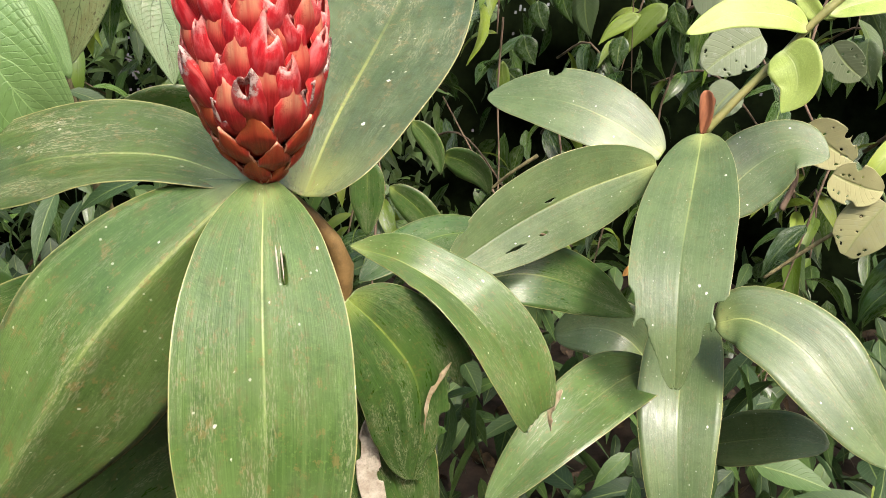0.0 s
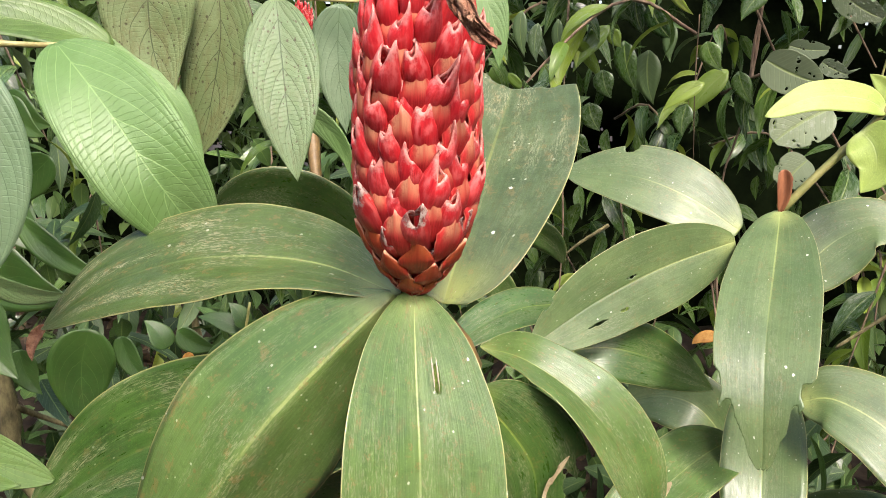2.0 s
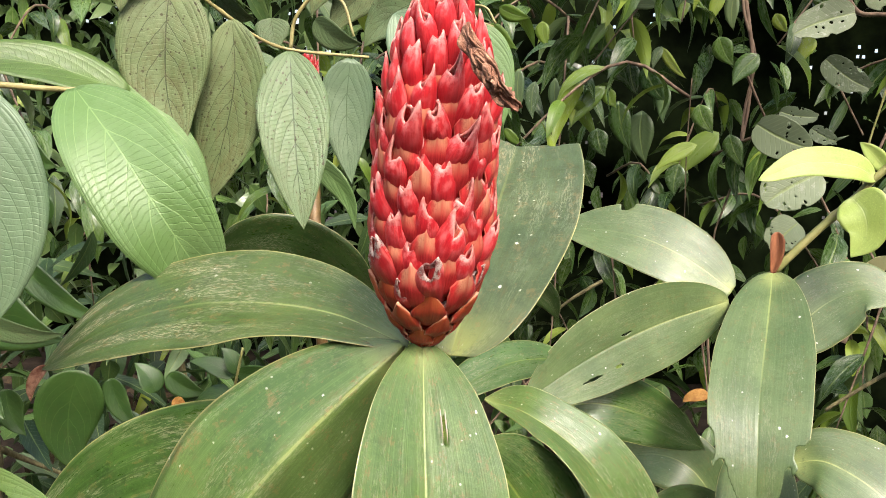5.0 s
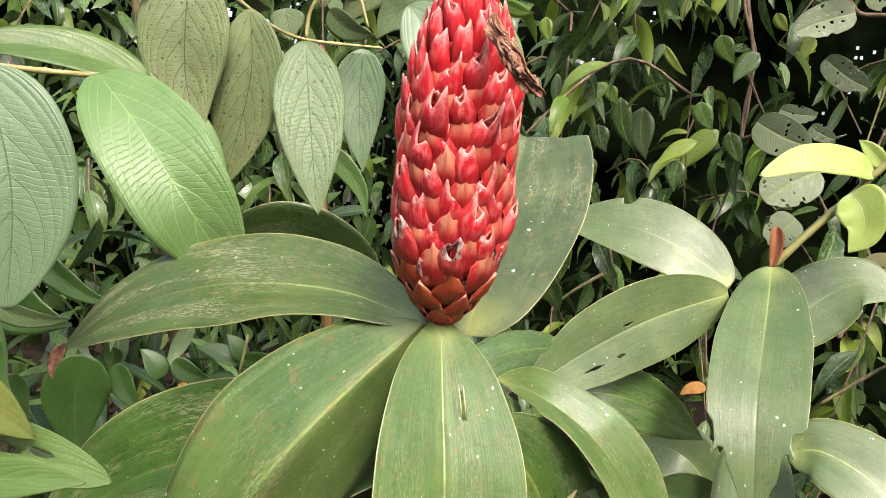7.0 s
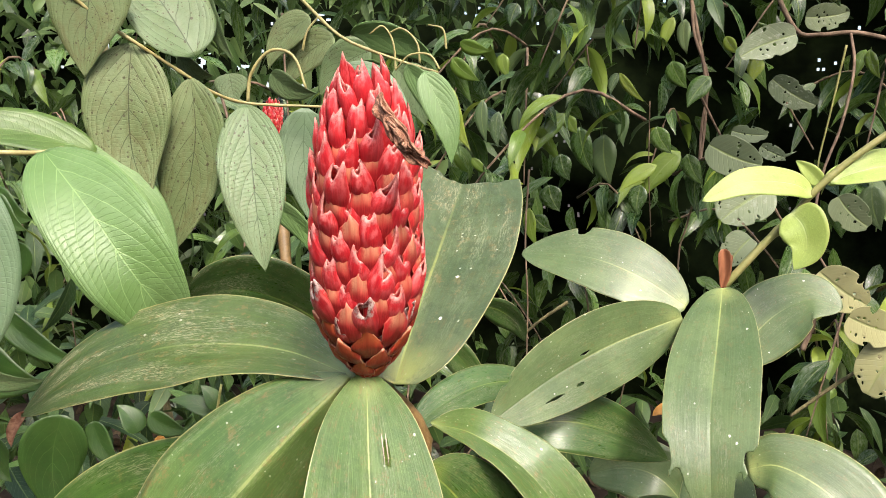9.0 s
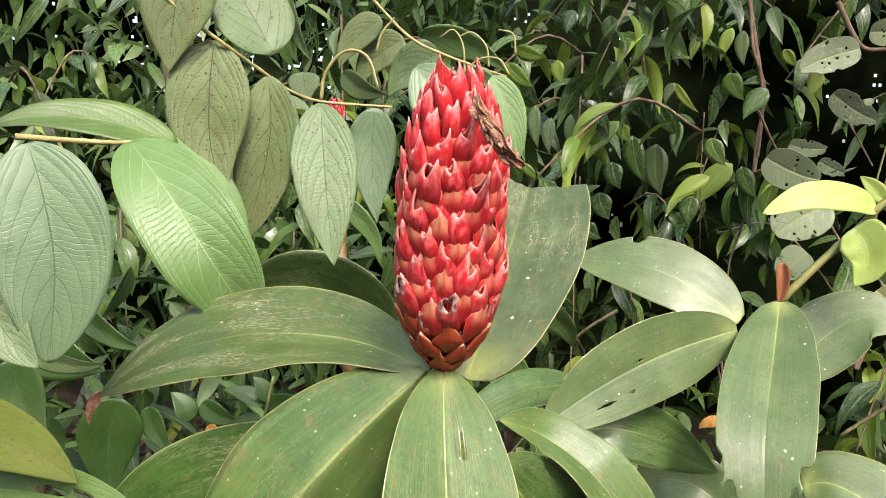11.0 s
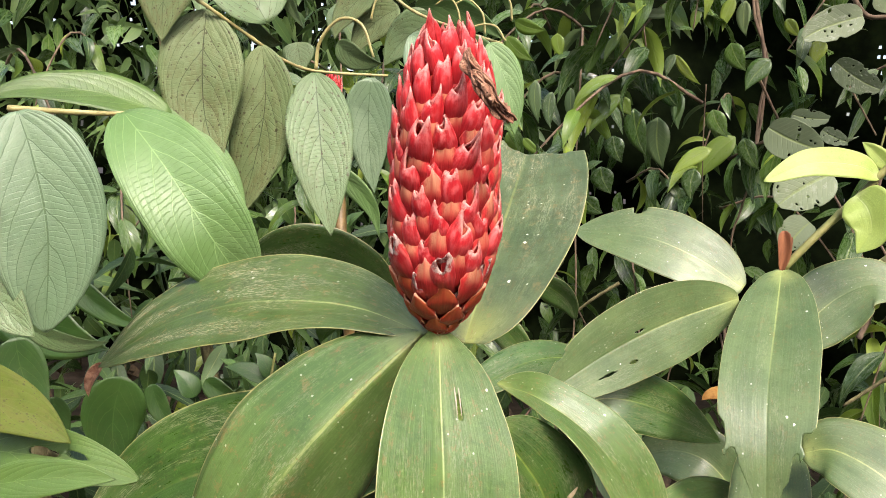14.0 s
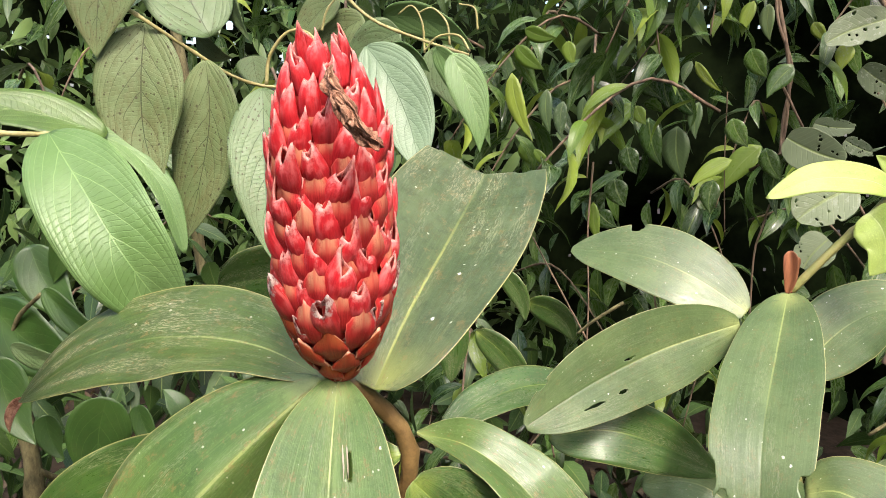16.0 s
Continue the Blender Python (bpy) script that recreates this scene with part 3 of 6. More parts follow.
# ---- neighbouring spiral ginger ----
ginger_b = thing('leafy_ginger', 'spiral ginger with chewed green leaves and a yellow side shoot', 'plant')
part('stem', tube(((0.242, 0.975, 1.179), (0.260, 0.985, 1.048), (0.282, 0.990, 0.877), (0.306, 0.990, 0.670), (0.230, 1.000, 0.400), (0.220, 1.020, -0.020)), 0.0090, 0.0140, n=50, rings=(0.1, 0.2, 0.3, 0.4, 0.5)), STEM_GREEN, ginger_b)
leaf(ginger_b, GREEN_SOFT, ((0.240, 0.965, 1.181), (0.219, 0.870, 1.133), (0.201, 0.787, 1.078), (0.197, 0.745, 1.025), (0.201, 0.725, 0.954)), 0.106, (-0.214, -0.401, 0.891), (-0.270, -0.860, 0.433), label='hanging green leaf with chewed notches at its tip', a=0.48, b=0.42, fold=0.12, bites=((0.97, -0.95, 0.20, 0.42), (0.80, -1.0, 0.06, 0.16), (0.77, 1.0, 0.05, 0.14), (0.98, 1.0, 0.17, 0.50)), seed=11, nu=120, nv=54)
leaf(ginger_b, GREEN_SOFT, ((0.200, 0.980, 1.149), (0.135, 0.990, 1.185), (0.064, 1.010, 1.205), (-0.027, 1.040, 1.202)), 0.100, (0.115, -0.885, 0.452), (-0.256, -0.715, 0.651), label='shiny leaf with a bite in its edge', a=0.55, b=0.68, fold=0.1, bites=((0.66, 0.97, 0.03, 0.2),), seed=12, nu=60, nv=24)
leaf(ginger_b, GREEN_SOFT, ((0.186, 0.930, 1.146), (0.100, 0.880, 1.117), (0.027, 0.840, 1.079), (-0.040, 0.790, 1.035)), 0.100, (0.450, -0.880, 0.150), (0.400, -0.885, 0.240), label='green leaf with narrow holes', a=0.55, b=0.62, fold=0.12, bites=((0.72, -0.52, 0.055, 0.030), (0.5, 0.12, 0.020, 0.022), (0.58, -0.5, 0.017, 0.026), (0.86, 0.98, 0.025, 0.12)), seed=13, nu=130, nv=90)
leaf(ginger_b, GREEN_SOFT, ((0.262, 0.990, 1.074), (0.288, 1.000, 1.107), (0.322, 1.005, 1.144), (0.360, 1.000, 1.167), (0.396, 0.985, 1.160)), 0.096, (-0.100, -0.800, 0.590), (-0.050, -0.820, 0.570), label='smooth green leaf', a=0.5, b=0.62, fold=0.1, seed=14, nu=40, nv=16)
leaf(ginger_b, GREEN_SOFT, ((0.257, 0.835, 0.989), (0.289, 0.820, 1.002), (0.337, 0.790, 0.985), (0.379, 0.760, 0.943), (0.429, 0.740, 0.887)), 0.096, (-0.110, -0.760, 0.640), (-0.050, -0.790, 0.610), label='sunlit shiny green leaf', a=0.45, b=0.65, seed=15)
leaf(ginger_b, GREEN_SOFT, ((0.256, 0.960, 0.957), (0.234, 0.860, 0.929), (0.225, 0.800, 0.887), (0.229, 0.760, 0.812), (0.238, 0.740, 0.743)), 0.092, (-0.056, -0.261, 0.964), (-0.171, -0.952, 0.255), label='hanging green leaf partly sunlit', a=0.4, b=0.6, seed=16)
leaf(ginger_b, GREEN_DEEP_SHADE, ((-0.020, 0.860, 1.001), (0.044, 0.870, 1.015), (0.113, 0.900, 0.994), (0.188, 0.950, 0.946)), 0.080, (0.015, -0.836, 0.549), (0.638, -0.734, 0.231), label='shaded dark leaf', a=0.5, b=0.95, seed=17)
leaf(ginger_b, GREEN_SOFT, ((0.260, 1.150, 0.783), (0.210, 1.150, 0.835), (0.158, 1.170, 0.841), (0.099, 1.200, 0.811)), 0.100, (0.358, -0.869, 0.342), (-0.578, -0.657, 0.484), label='pale leaf', a=0.5, b=0.6, seed=18)
# darker blade than its neighbours: the shadow on this leaf is put into its colour
leaf(ginger_b, GREEN, ((0.221, 0.950, 0.883), (0.156, 0.820, 0.910), (0.089, 0.740, 0.882), (0.025, 0.700, 0.811)), 0.085, (0.419, -0.020, 0.908), (-0.372, -0.627, 0.684), label='green leaf', a=0.5, b=0.6, seed=19)
leaf(ginger_b, GREEN_SOFT, ((0.286, 0.920, 0.790), (0.320, 0.860, 0.837), (0.355, 0.820, 0.868), (0.388, 0.800, 0.873)), 0.068, (-0.420, -0.640, 0.640), (-0.250, -0.700, 0.670), label='green leaf', a=0.5, b=0.5, seed=20)
leaf(ginger_b, GREEN_DEEP_SHADE, ((0.001, 0.950, 1.041), (-0.057, 0.900, 1.045), (-0.102, 0.850, 1.033), (-0.137, 0.800, 1.011)), 0.058, (0.453, -0.468, 0.759), (0.121, -0.466, 0.876), label='green leaf', a=0.5, b=0.6, seed=21)

# ---- ribbed shrub ----
shrub = thing('ribbed_shrub', 'shrub with large hanging ribbed leaves on pale twigs', 'shrub')
part('twig', tube(((-0.396, 0.500, 1.476), (-0.362, 0.540, 1.440), (-0.340, 0.550, 1.425), (-0.309, 0.580, 1.401), (-0.292, 0.600, 1.388), (-0.268, 0.620, 1.381), (-0.204, 0.640, 1.381)), 0.0019, 0.0013, rings=(0.3, 0.5, 0.7, 0.85), n=60), STEM_YELLOW, shrub)
leaf(shrub, RIBBED_OLD, ((-0.347, 0.556, 1.425), (-0.347, 0.550, 1.380), (-0.344, 0.550, 1.333), (-0.329, 0.550, 1.289)), 0.072, (0.353, -0.926, 0.133), (0.315, -0.944, 0.101), label='mottled brown-green hanging leaf', a=0.62, b=1.0, seed=31, nu=40, nv=14)
leaf(shrub, RIBBED_OLD, ((-0.306, 0.582, 1.399), (-0.301, 0.580, 1.349), (-0.310, 0.580, 1.294), (-0.325, 0.580, 1.240)), 0.058, (0.188, -0.980, 0.057), (0.165, -0.985, -0.046), label='mottled hanging leaf', a=0.62, b=1.0, seed=32, nu=40, nv=14)
leaf(shrub, RIBBED_PALE, ((-0.262, 0.600, 1.378), (-0.249, 0.580, 1.332), (-0.235, 0.560, 1.284), (-0.223, 0.550, 1.236)), 0.060, (0.297, -0.841, 0.453), (0.335, -0.903, 0.269), label='pale hanging leaf', a=0.62, b=1.0, seed=33, nu=40, nv=14)
leaf(shrub, RIBBED_MINT, ((-0.183, 0.640, 1.420), (-0.157, 0.630, 1.392), (-0.134, 0.620, 1.354), (-0.115, 0.600, 1.311)), 0.058, (-0.014, -0.945, 0.326), (0.132, -0.873, 0.469), label='pale hanging leaf', a=0.62, b=1.0, seed=34, nu=40, nv=14)
part('twig', tube(((-0.458, 0.450, 1.330), (-0.407, 0.470, 1.330), (-0.386, 0.490, 1.331), (-0.374, 0.500, 1.335)), 0.0028, 0.0018, n=40, rings=(0.5, 0.9)), STEM_YELLOW, shrub)
leaf(shrub, RIBBED, ((-0.376, 0.478, 1.332), (-0.324, 0.452, 1.294), (-0.286, 0.447, 1.249), (-0.262, 0.472, 1.198)), 0.074, (0.300, -0.720, 0.620), (0.296, -0.950, 0.080), label='large ribbed yellow-green leaf', a=0.48, b=0.5, fold=0.18, seed=35, nu=40, nv=16)
leaf(shrub, RIBBED, ((-0.385, 0.515, 1.335), (-0.356, 0.540, 1.323), (-0.322, 0.545, 1.288), (-0.302, 0.545, 1.237)), 0.024, (0.654, -0.461, 0.599), (0.863, -0.363, 0.351), label='ribbed leaf turned on edge', a=0.42, b=0.5, seed=36)
leaf(shrub, RIBBED_MINT, ((-0.361, 0.345, 1.329), (-0.350, 0.345, 1.297), (-0.341, 0.345, 1.251), (-0.344, 0.345, 1.187)), 0.074, (0.498, -0.853, 0.158), (0.510, -0.860, -0.023), label='ribbed leaf', a=0.5, b=0.75, nu=40, nv=16, seed=37)
part('side_shoot', tube(((0.246, 0.980, 1.182), (0.285, 0.980, 1.234), (0.320, 0.980, 1.276), (0.343, 0.975, 1.310), (0.384, 0.970, 1.355), (0.458, 0.960, 1.420)), 0.0052, 0.0040, n=50, rings=(0.3, 0.58)), STEM_GREEN, ginger_b, 'slender pale green side shoot')
leaf(ginger_b, SHEATH, ((0.239, 0.965, 1.179), (0.241, 0.965, 1.197), (0.240, 0.965, 1.216), (0.237, 0.965, 1.232)), 0.017, (-0.204, -0.979, 0.014), (-0.179, -0.983, -0.032), label='dry brown sheath', name='sheath', fold=0.9, b=0.25, nu=16, nv=6, a=0.55, seed=38)
leaf(ginger_b, SHEATH, ((0.245, 0.975, 1.179), (0.244, 0.975, 1.195), (0.245, 0.975, 1.211), (0.248, 0.975, 1.224)), 0.015, (0.152, -0.988, 0.008), (0.132, -0.991, -0.026), label='dry brown sheath', name='sheath', fold=-0.6, b=0.25, nu=16, nv=6, a=0.55, seed=39)
leaf(ginger_b, YOUNG, ((0.343, 0.975, 1.307), (0.309, 0.960, 1.320), (0.251, 0.945, 1.319), (0.199, 0.930, 1.294)), 0.040, (-0.100, -0.880, 0.464), (0.192, -0.880, 0.434), label='yellow-green young leaf', a=0.5, b=0.7, fold=0.12, seed=41)
leaf(ginger_b, YOUNG, ((0.317, 0.970, 1.283), (0.329, 0.955, 1.266), (0.334, 0.950, 1.239), (0.321, 0.950, 1.212)), 0.058, (-0.536, -0.778, 0.328), (-0.266, -0.954, 0.141), label='yellow-green heart-shaped young leaf', a=0.35, b=0.9, fold=0.2, seed=42)
leaf(ginger_b, YOUNG, ((0.360, 0.970, 1.324), (0.392, 0.970, 1.338), (0.435, 0.980, 1.347), (0.493, 0.990, 1.338)), 0.045, (-0.240, -0.785, 0.572), (0.200, -0.945, 0.260), label='yellow-green young leaf', a=0.5, b=0.6, fold=0.3, seed=43)
leaf(ginger_b, YOUNG, ((0.354, 0.980, 1.318), (0.343, 0.980, 1.330), (0.331, 0.980, 1.341), (0.319, 0.980, 1.349)), 0.022, (-0.162, -0.977, -0.141), (-0.080, -0.989, -0.127), label='yellow-green young leaf', fold=0.3, nu=16, nv=6, a=0.55, b=0.9, seed=43)
leaf(ginger_b, YOUNG, ((0.363, 1.000, 1.321), (0.371, 1.000, 1.329), (0.377, 1.000, 1.339), (0.381, 1.000, 1.348)), 0.021, (0.076, -0.995, -0.071), (0.048, -0.999, -0.022), label='yellow-green young leaf', fold=0.3, nu=16, nv=6, a=0.55, b=0.9, seed=44)
part('withered_flower', tube(((-0.066, 0.288, 1.370), (-0.060, 0.281, 1.361), (-0.054, 0.277, 1.353), (-0.048, 0.280, 1.346), (-0.041, 0.285, 1.340)), 0.0012, 0.0026, n=40, sides=9, lump=1.5), DRY, ginger, 'crumpled brown dead flower')
shred = random.Random(12)
for k in range(9):
    def jit(x, y, z, r=0.0016):
        return (x + shred.uniform(-r, r), y + shred.uniform(-r, 0.0), z + shred.uniform(-r, r))
    begin, end = ((-0.066, 0.286, 1.371), (-0.050, 0.277, 1.347)) if k % 3 == 0 else ((-0.060, 0.280, 1.360), (-0.041, 0.283, 1.339))
    mid = [tuple(p + (q - p) * f for p, q in zip(begin, end)) for f in (0.35, 0.7)]
    face = (shred.uniform(-0.8, 0.8), -0.8, shred.uniform(-0.8, 0.8))
    leaf(ginger, DRY, (jit(*begin), jit(*mid[0]), jit(*mid[1]), jit(*end, 0.003)), shred.uniform(0.0035, 0.008), face, (-face[0], -0.6, face[2]), label='crumpled brown dead petal', name='dead_petal', wave=0.5, fold=0.7, nu=26, nv=8, a=0.4, b=0.4, seed=300 + k)
leaf(ginger, DRY, ((-0.366, 0.437, 1.137), (-0.374, 0.437, 1.128), (-0.379, 0.437, 1.118), (-0.380, 0.437, 1.108)), 0.010, (-0.175, -0.974, 0.147), (0.083, -0.996, -0.012), label='curled brown dead tip', name='dead_tip', fold=0.6, nu=16, nv=6, a=0.55, b=0.9, seed=48)
for dx in (-0.0010, 0.0013):
    leaf(ginger, BLEACH, ((-0.0655 + dx, 0.3185, 1.193), (-0.064 + dx, 0.316, 1.188), (-0.0625 + dx, 0.3135, 1.183), (-0.0612 + dx, 0.311, 1.178)), 0.0008, (0.246, -0.833, 0.495), (0.291, -0.847, 0.445), label='pale dry lining of a slit', name='dry_scar', nu=16, nv=6, a=0.55, b=0.9, seed=49)
leaf(ginger, BLEACH, ((-0.046, 0.428, 1.051), (-0.045, 0.428, 1.028), (-0.042, 0.428, 1.005), (-0.036, 0.428, 0.986)), 0.018, (0.217, -0.976, 0.004), (0.350, -0.930, 0.111), label='bleached dead patch', name='dry_patch', b=0.3, wave=0.2, nu=30, nv=10, bites=((0.3, 0.8, 0.08, 0.3), (0.6, -0.9, 0.06, 0.3)), a=0.55, seed=50)
leaf(ginger, STRAW, ((0.006, 0.421, 1.099), (-0.003, 0.421, 1.083), (-0.008, 0.421, 1.065), (-0.008, 0.421, 1.049)), 0.004, (-0.412, -0.880, 0.237), (-0.212, -0.977, -0.004), label='torn straw-coloured edge', name='dry_edge', wave=0.5, nu=40, nv=8, bites=((0.3, 0.9, 0.08, 0.6), (0.55, -0.9, 0.1, 0.5), (0.8, 0.9, 0.06, 0.7)), a=0.55, b=0.9, seed=51)
leaf(ginger, STRAW, ((0.075, 0.462, 1.069), (0.070, 0.462, 1.059), (0.069, 0.462, 1.048), (0.070, 0.462, 1.038)), 0.006, (-0.514, -0.829, 0.221), (-0.320, -0.946, -0.044), label='torn brown tip', name='dry_tip', wave=0.5, nu=30, nv=8, bites=((0.3, 0.9, 0.08, 0.6), (0.6, -0.9, 0.1, 0.6)), a=0.55, b=0.9, seed=52)
leaf(ginger, SHEATH, ((-0.123, 0.415, 1.132), (-0.128, 0.415, 1.113), (-0.129, 0.415, 1.094), (-0.125, 0.415, 1.077)), 0.015, (-0.400, -0.910, 0.108), (-0.211, -0.977, -0.043), label='withered pinkish-brown leaf', name='withered_leaf', fold=0.5, wave=0.3, nu=16, nv=6, a=0.55, b=0.9, seed=53)
part('twig', tube(((-0.263, 0.690, 1.509), (-0.239, 0.700, 1.483), (-0.201, 0.700, 1.452), (-0.148, 0.700, 1.433), (-0.104, 0.700, 1.421)), 0.0018, 0.0014, n=30, rings=(0.3, 0.6)), STEM_YELLOW, shrub)
part('tendril', tube(((-0.269, 0.620, 1.382), (-0.266, 0.620, 1.408), (-0.248, 0.620, 1.429), (-0.226, 0.620, 1.425), (-0.213, 0.620, 1.396)), 0.0018, 0.0012), STEM_YELLOW, shrub, 'pale curled tendril')
part('tendril', tube(((-0.147, 0.700, 1.422), (-0.151, 0.700, 1.450), (-0.162, 0.700, 1.465), (-0.175, 0.700, 1.457)), 0.0012, 0.0008), STEM_YELLOW, shrub, 'pale curled tendril')
part('tendril', tube(((-0.123, 0.700, 1.430), (-0.127, 0.700, 1.450), (-0.142, 0.700, 1.463), (-0.156, 0.700, 1.458)), 0.0012, 0.0008), STEM_YELLOW, shrub, 'pale curled tendril')
part('tendril', tube(((-0.101, 0.690, 1.423), (-0.112, 0.690, 1.437), (-0.132, 0.690, 1.436), (-0.144, 0.690, 1.423)), 0.0012, 0.0008), STEM_YELLOW, shrub, 'pale curled tendril')
part('tendril', tube(((-0.097, 0.700, 1.444), (-0.101, 0.700, 1.463), (-0.116, 0.700, 1.467)), 0.0012, 0.0008), STEM_YELLOW, shrub, 'pale curled tendril')
part('tendril', tube(((-0.217, 0.620, 1.430), (-0.213, 0.620, 1.447), (-0.202, 0.620, 1.461)), 0.0012, 0.0008), STEM_YELLOW, shrub, 'pale curled tendril')
leaf(shrub, RIBBED_OLD, ((-0.359, 0.530, 1.496), (-0.368, 0.530, 1.461), (-0.373, 0.530, 1.425), (-0.374, 0.530, 1.393)), 0.066, (0.391, -0.915, -0.094), (0.393, -0.919, -0.013), label='hanging ribbed leaf', nu=24, nv=10, a=0.52, b=1.12, seed=61)
leaf(shrub, RIBBED_PALE, ((-0.301, 0.580, 1.418), (-0.326, 0.580, 1.455), (-0.355, 0.580, 1.490), (-0.383, 0.580, 1.518)), 0.072, (0.523, -0.776, 0.353), (0.395, -0.829, 0.396), label='ribbed leaf', nu=24, nv=10, a=0.52, b=1.12, seed=62)
leaf(shrub, RIBBED_PALE, ((-0.308, 0.600, 1.489), (-0.299, 0.600, 1.463), (-0.287, 0.600, 1.438), (-0.274, 0.600, 1.417)), 0.027, (-0.455, -0.875, -0.167), (-0.456, -0.845, -0.280), label='ribbed leaf', nu=24, nv=10, a=0.52, b=1.12, seed=63)
leaf(shrub, RIBBED_OLD, ((-0.338, 0.620, 1.422), (-0.327, 0.620, 1.413), (-0.314, 0.620, 1.407), (-0.302, 0.620, 1.405)), 0.020, (-0.176, -0.964, -0.201), (-0.069, -0.856, -0.513), nu=24, nv=10, a=0.52, b=1.12, seed=64)
leaf(shrub, RIBBED_OLD, ((-0.244, 0.720, 1.476), (-0.265, 0.720, 1.461), (-0.281, 0.720, 1.441), (-0.288, 0.720, 1.421)), 0.036, (-0.121, -0.978, 0.169), (-0.137, -0.989, 0.049), label='brown-spotted leaf', nu=24, nv=10, a=0.52, b=1.12, seed=65)
leaf(shrub, RIBBED_OLD, ((-0.221, 0.730, 1.458), (-0.244, 0.730, 1.444), (-0.261, 0.730, 1.425), (-0.270, 0.730, 1.404)), 0.039, (-0.042, -0.997, 0.068), (-0.004, -1.000, 0.002), nu=24, nv=10, a=0.52, b=1.12, seed=66)
leaf(shrub, RIBBED_PALE, ((-0.179, 0.720, 1.444), (-0.202, 0.720, 1.432), (-0.220, 0.720, 1.415), (-0.232, 0.720, 1.396)), 0.045, (0.025, -0.999, -0.045), (0.098, -0.993, -0.063), nu=24, nv=10, a=0.52, b=1.12, seed=67)
leaf(shrub, RIBBED, ((-0.211, 0.760, 1.465), (-0.173, 0.760, 1.463), (-0.138, 0.760, 1.451), (-0.111, 0.760, 1.432)), 0.038, (-0.035, -0.797, -0.603), (-0.290, -0.872, -0.395), nu=24, nv=10, a=0.52, b=1.12, seed=68)
leaf(shrub, RIBBED_PALE, ((-0.305, 0.660, 1.411), (-0.303, 0.660, 1.401), (-0.300, 0.660, 1.390), (-0.296, 0.660, 1.382)), 0.032, (0.377, -0.923, 0.076), (0.327, -0.935, 0.137), nu=24, nv=10, a=0.52, b=1.12, seed=69)
leaf(shrub, RIBBED_PALE, ((-0.270, 0.680, 1.414), (-0.255, 0.680, 1.403), (-0.239, 0.680, 1.397), (-0.222, 0.680, 1.396)), 0.028, (-0.214, -0.933, -0.288), (-0.031, -0.842, -0.539), nu=24, nv=10, a=0.52, b=1.12, seed=70)
leaf(shrub, RIBBED, ((-0.115, 0.680, 1.419), (-0.099, 0.680, 1.390), (-0.088, 0.680, 1.360), (-0.084, 0.680, 1.331)), 0.035, (0.315, -0.932, 0.178), (0.386, -0.921, 0.055), label='fresh green hanging leaf', nu=24, nv=10, a=0.52, b=1.12, seed=71)
leaf(shrub, RIBBED, ((-0.137, 0.700, 1.427), (-0.111, 0.700, 1.398), (-0.090, 0.700, 1.367), (-0.078, 0.700, 1.337)), 0.028, (-0.222, -0.953, -0.204), (-0.227, -0.970, -0.090), label='fresh green hanging leaf', nu=24, nv=10, a=0.52, b=1.12, seed=72)
leaf(shrub, RIBBED_PALE, ((-0.154, 0.740, 1.429), (-0.139, 0.740, 1.409), (-0.128, 0.740, 1.389), (-0.122, 0.740, 1.369)), 0.046, (-0.012, -1.000, -0.010), (0.048, -0.999, 0.014), nu=24, nv=10, a=0.52, b=1.12, seed=73)
leaf(shrub, RIBBED, ((-0.189, 0.720, 1.428), (-0.172, 0.720, 1.424), (-0.157, 0.720, 1.416), (-0.147, 0.720, 1.406)), 0.025, (-0.152, -0.746, -0.648), (-0.375, -0.853, -0.363), nu=24, nv=10, a=0.52, b=1.12, seed=74)
leaf(shrub, RIBBED_OLD, ((-0.321, 0.640, 1.302), (-0.340, 0.640, 1.285), (-0.357, 0.640, 1.265), (-0.367, 0.640, 1.245)), 0.031, (-0.174, -0.965, 0.196), (-0.129, -0.989, 0.070), label='brown withering leaf', nu=24, nv=10, a=0.52, b=1.12, seed=75)
leaf(shrub, RIBBED, ((-0.268, 0.660, 1.289), (-0.240, 0.660, 1.273), (-0.219, 0.660, 1.250), (-0.211, 0.660, 1.223)), 0.024, (-0.102, -0.978, -0.181), (-0.126, -0.991, -0.041), label='narrow yellow-green leaf', nu=24, nv=10, a=0.52, b=1.12, seed=76)
leaf(shrub, RIBBED_PALE, ((-0.276, 0.680, 1.277), (-0.274, 0.680, 1.259), (-0.272, 0.680, 1.240), (-0.269, 0.680, 1.224)), 0.028, (0.344, -0.938, 0.045), (0.344, -0.938, 0.045), nu=24, nv=10, a=0.52, b=1.12, seed=77)
leaf(shrub, RIBBED_MINT, ((-0.227, 0.660, 1.380), (-0.228, 0.660, 1.340), (-0.224, 0.660, 1.300), (-0.218, 0.660, 1.266)), 0.048, (0.320, -0.948, -0.004), (0.316, -0.947, 0.058), label='pale hanging leaf', nu=24, nv=10, a=0.52, b=1.12, seed=78)
leaf(shrub, RIBBED_FRESH, ((-0.365, 0.530, 1.332), (-0.415, 0.504, 1.347), (-0.462, 0.478, 1.347), (-0.498, 0.455, 1.333)), 0.042, (0.490, -0.530, 0.690), (0.164, -0.806, 0.569), label='ribbed leaf seen along its edge', nu=24, nv=10, a=0.52, b=1.12, seed=79)
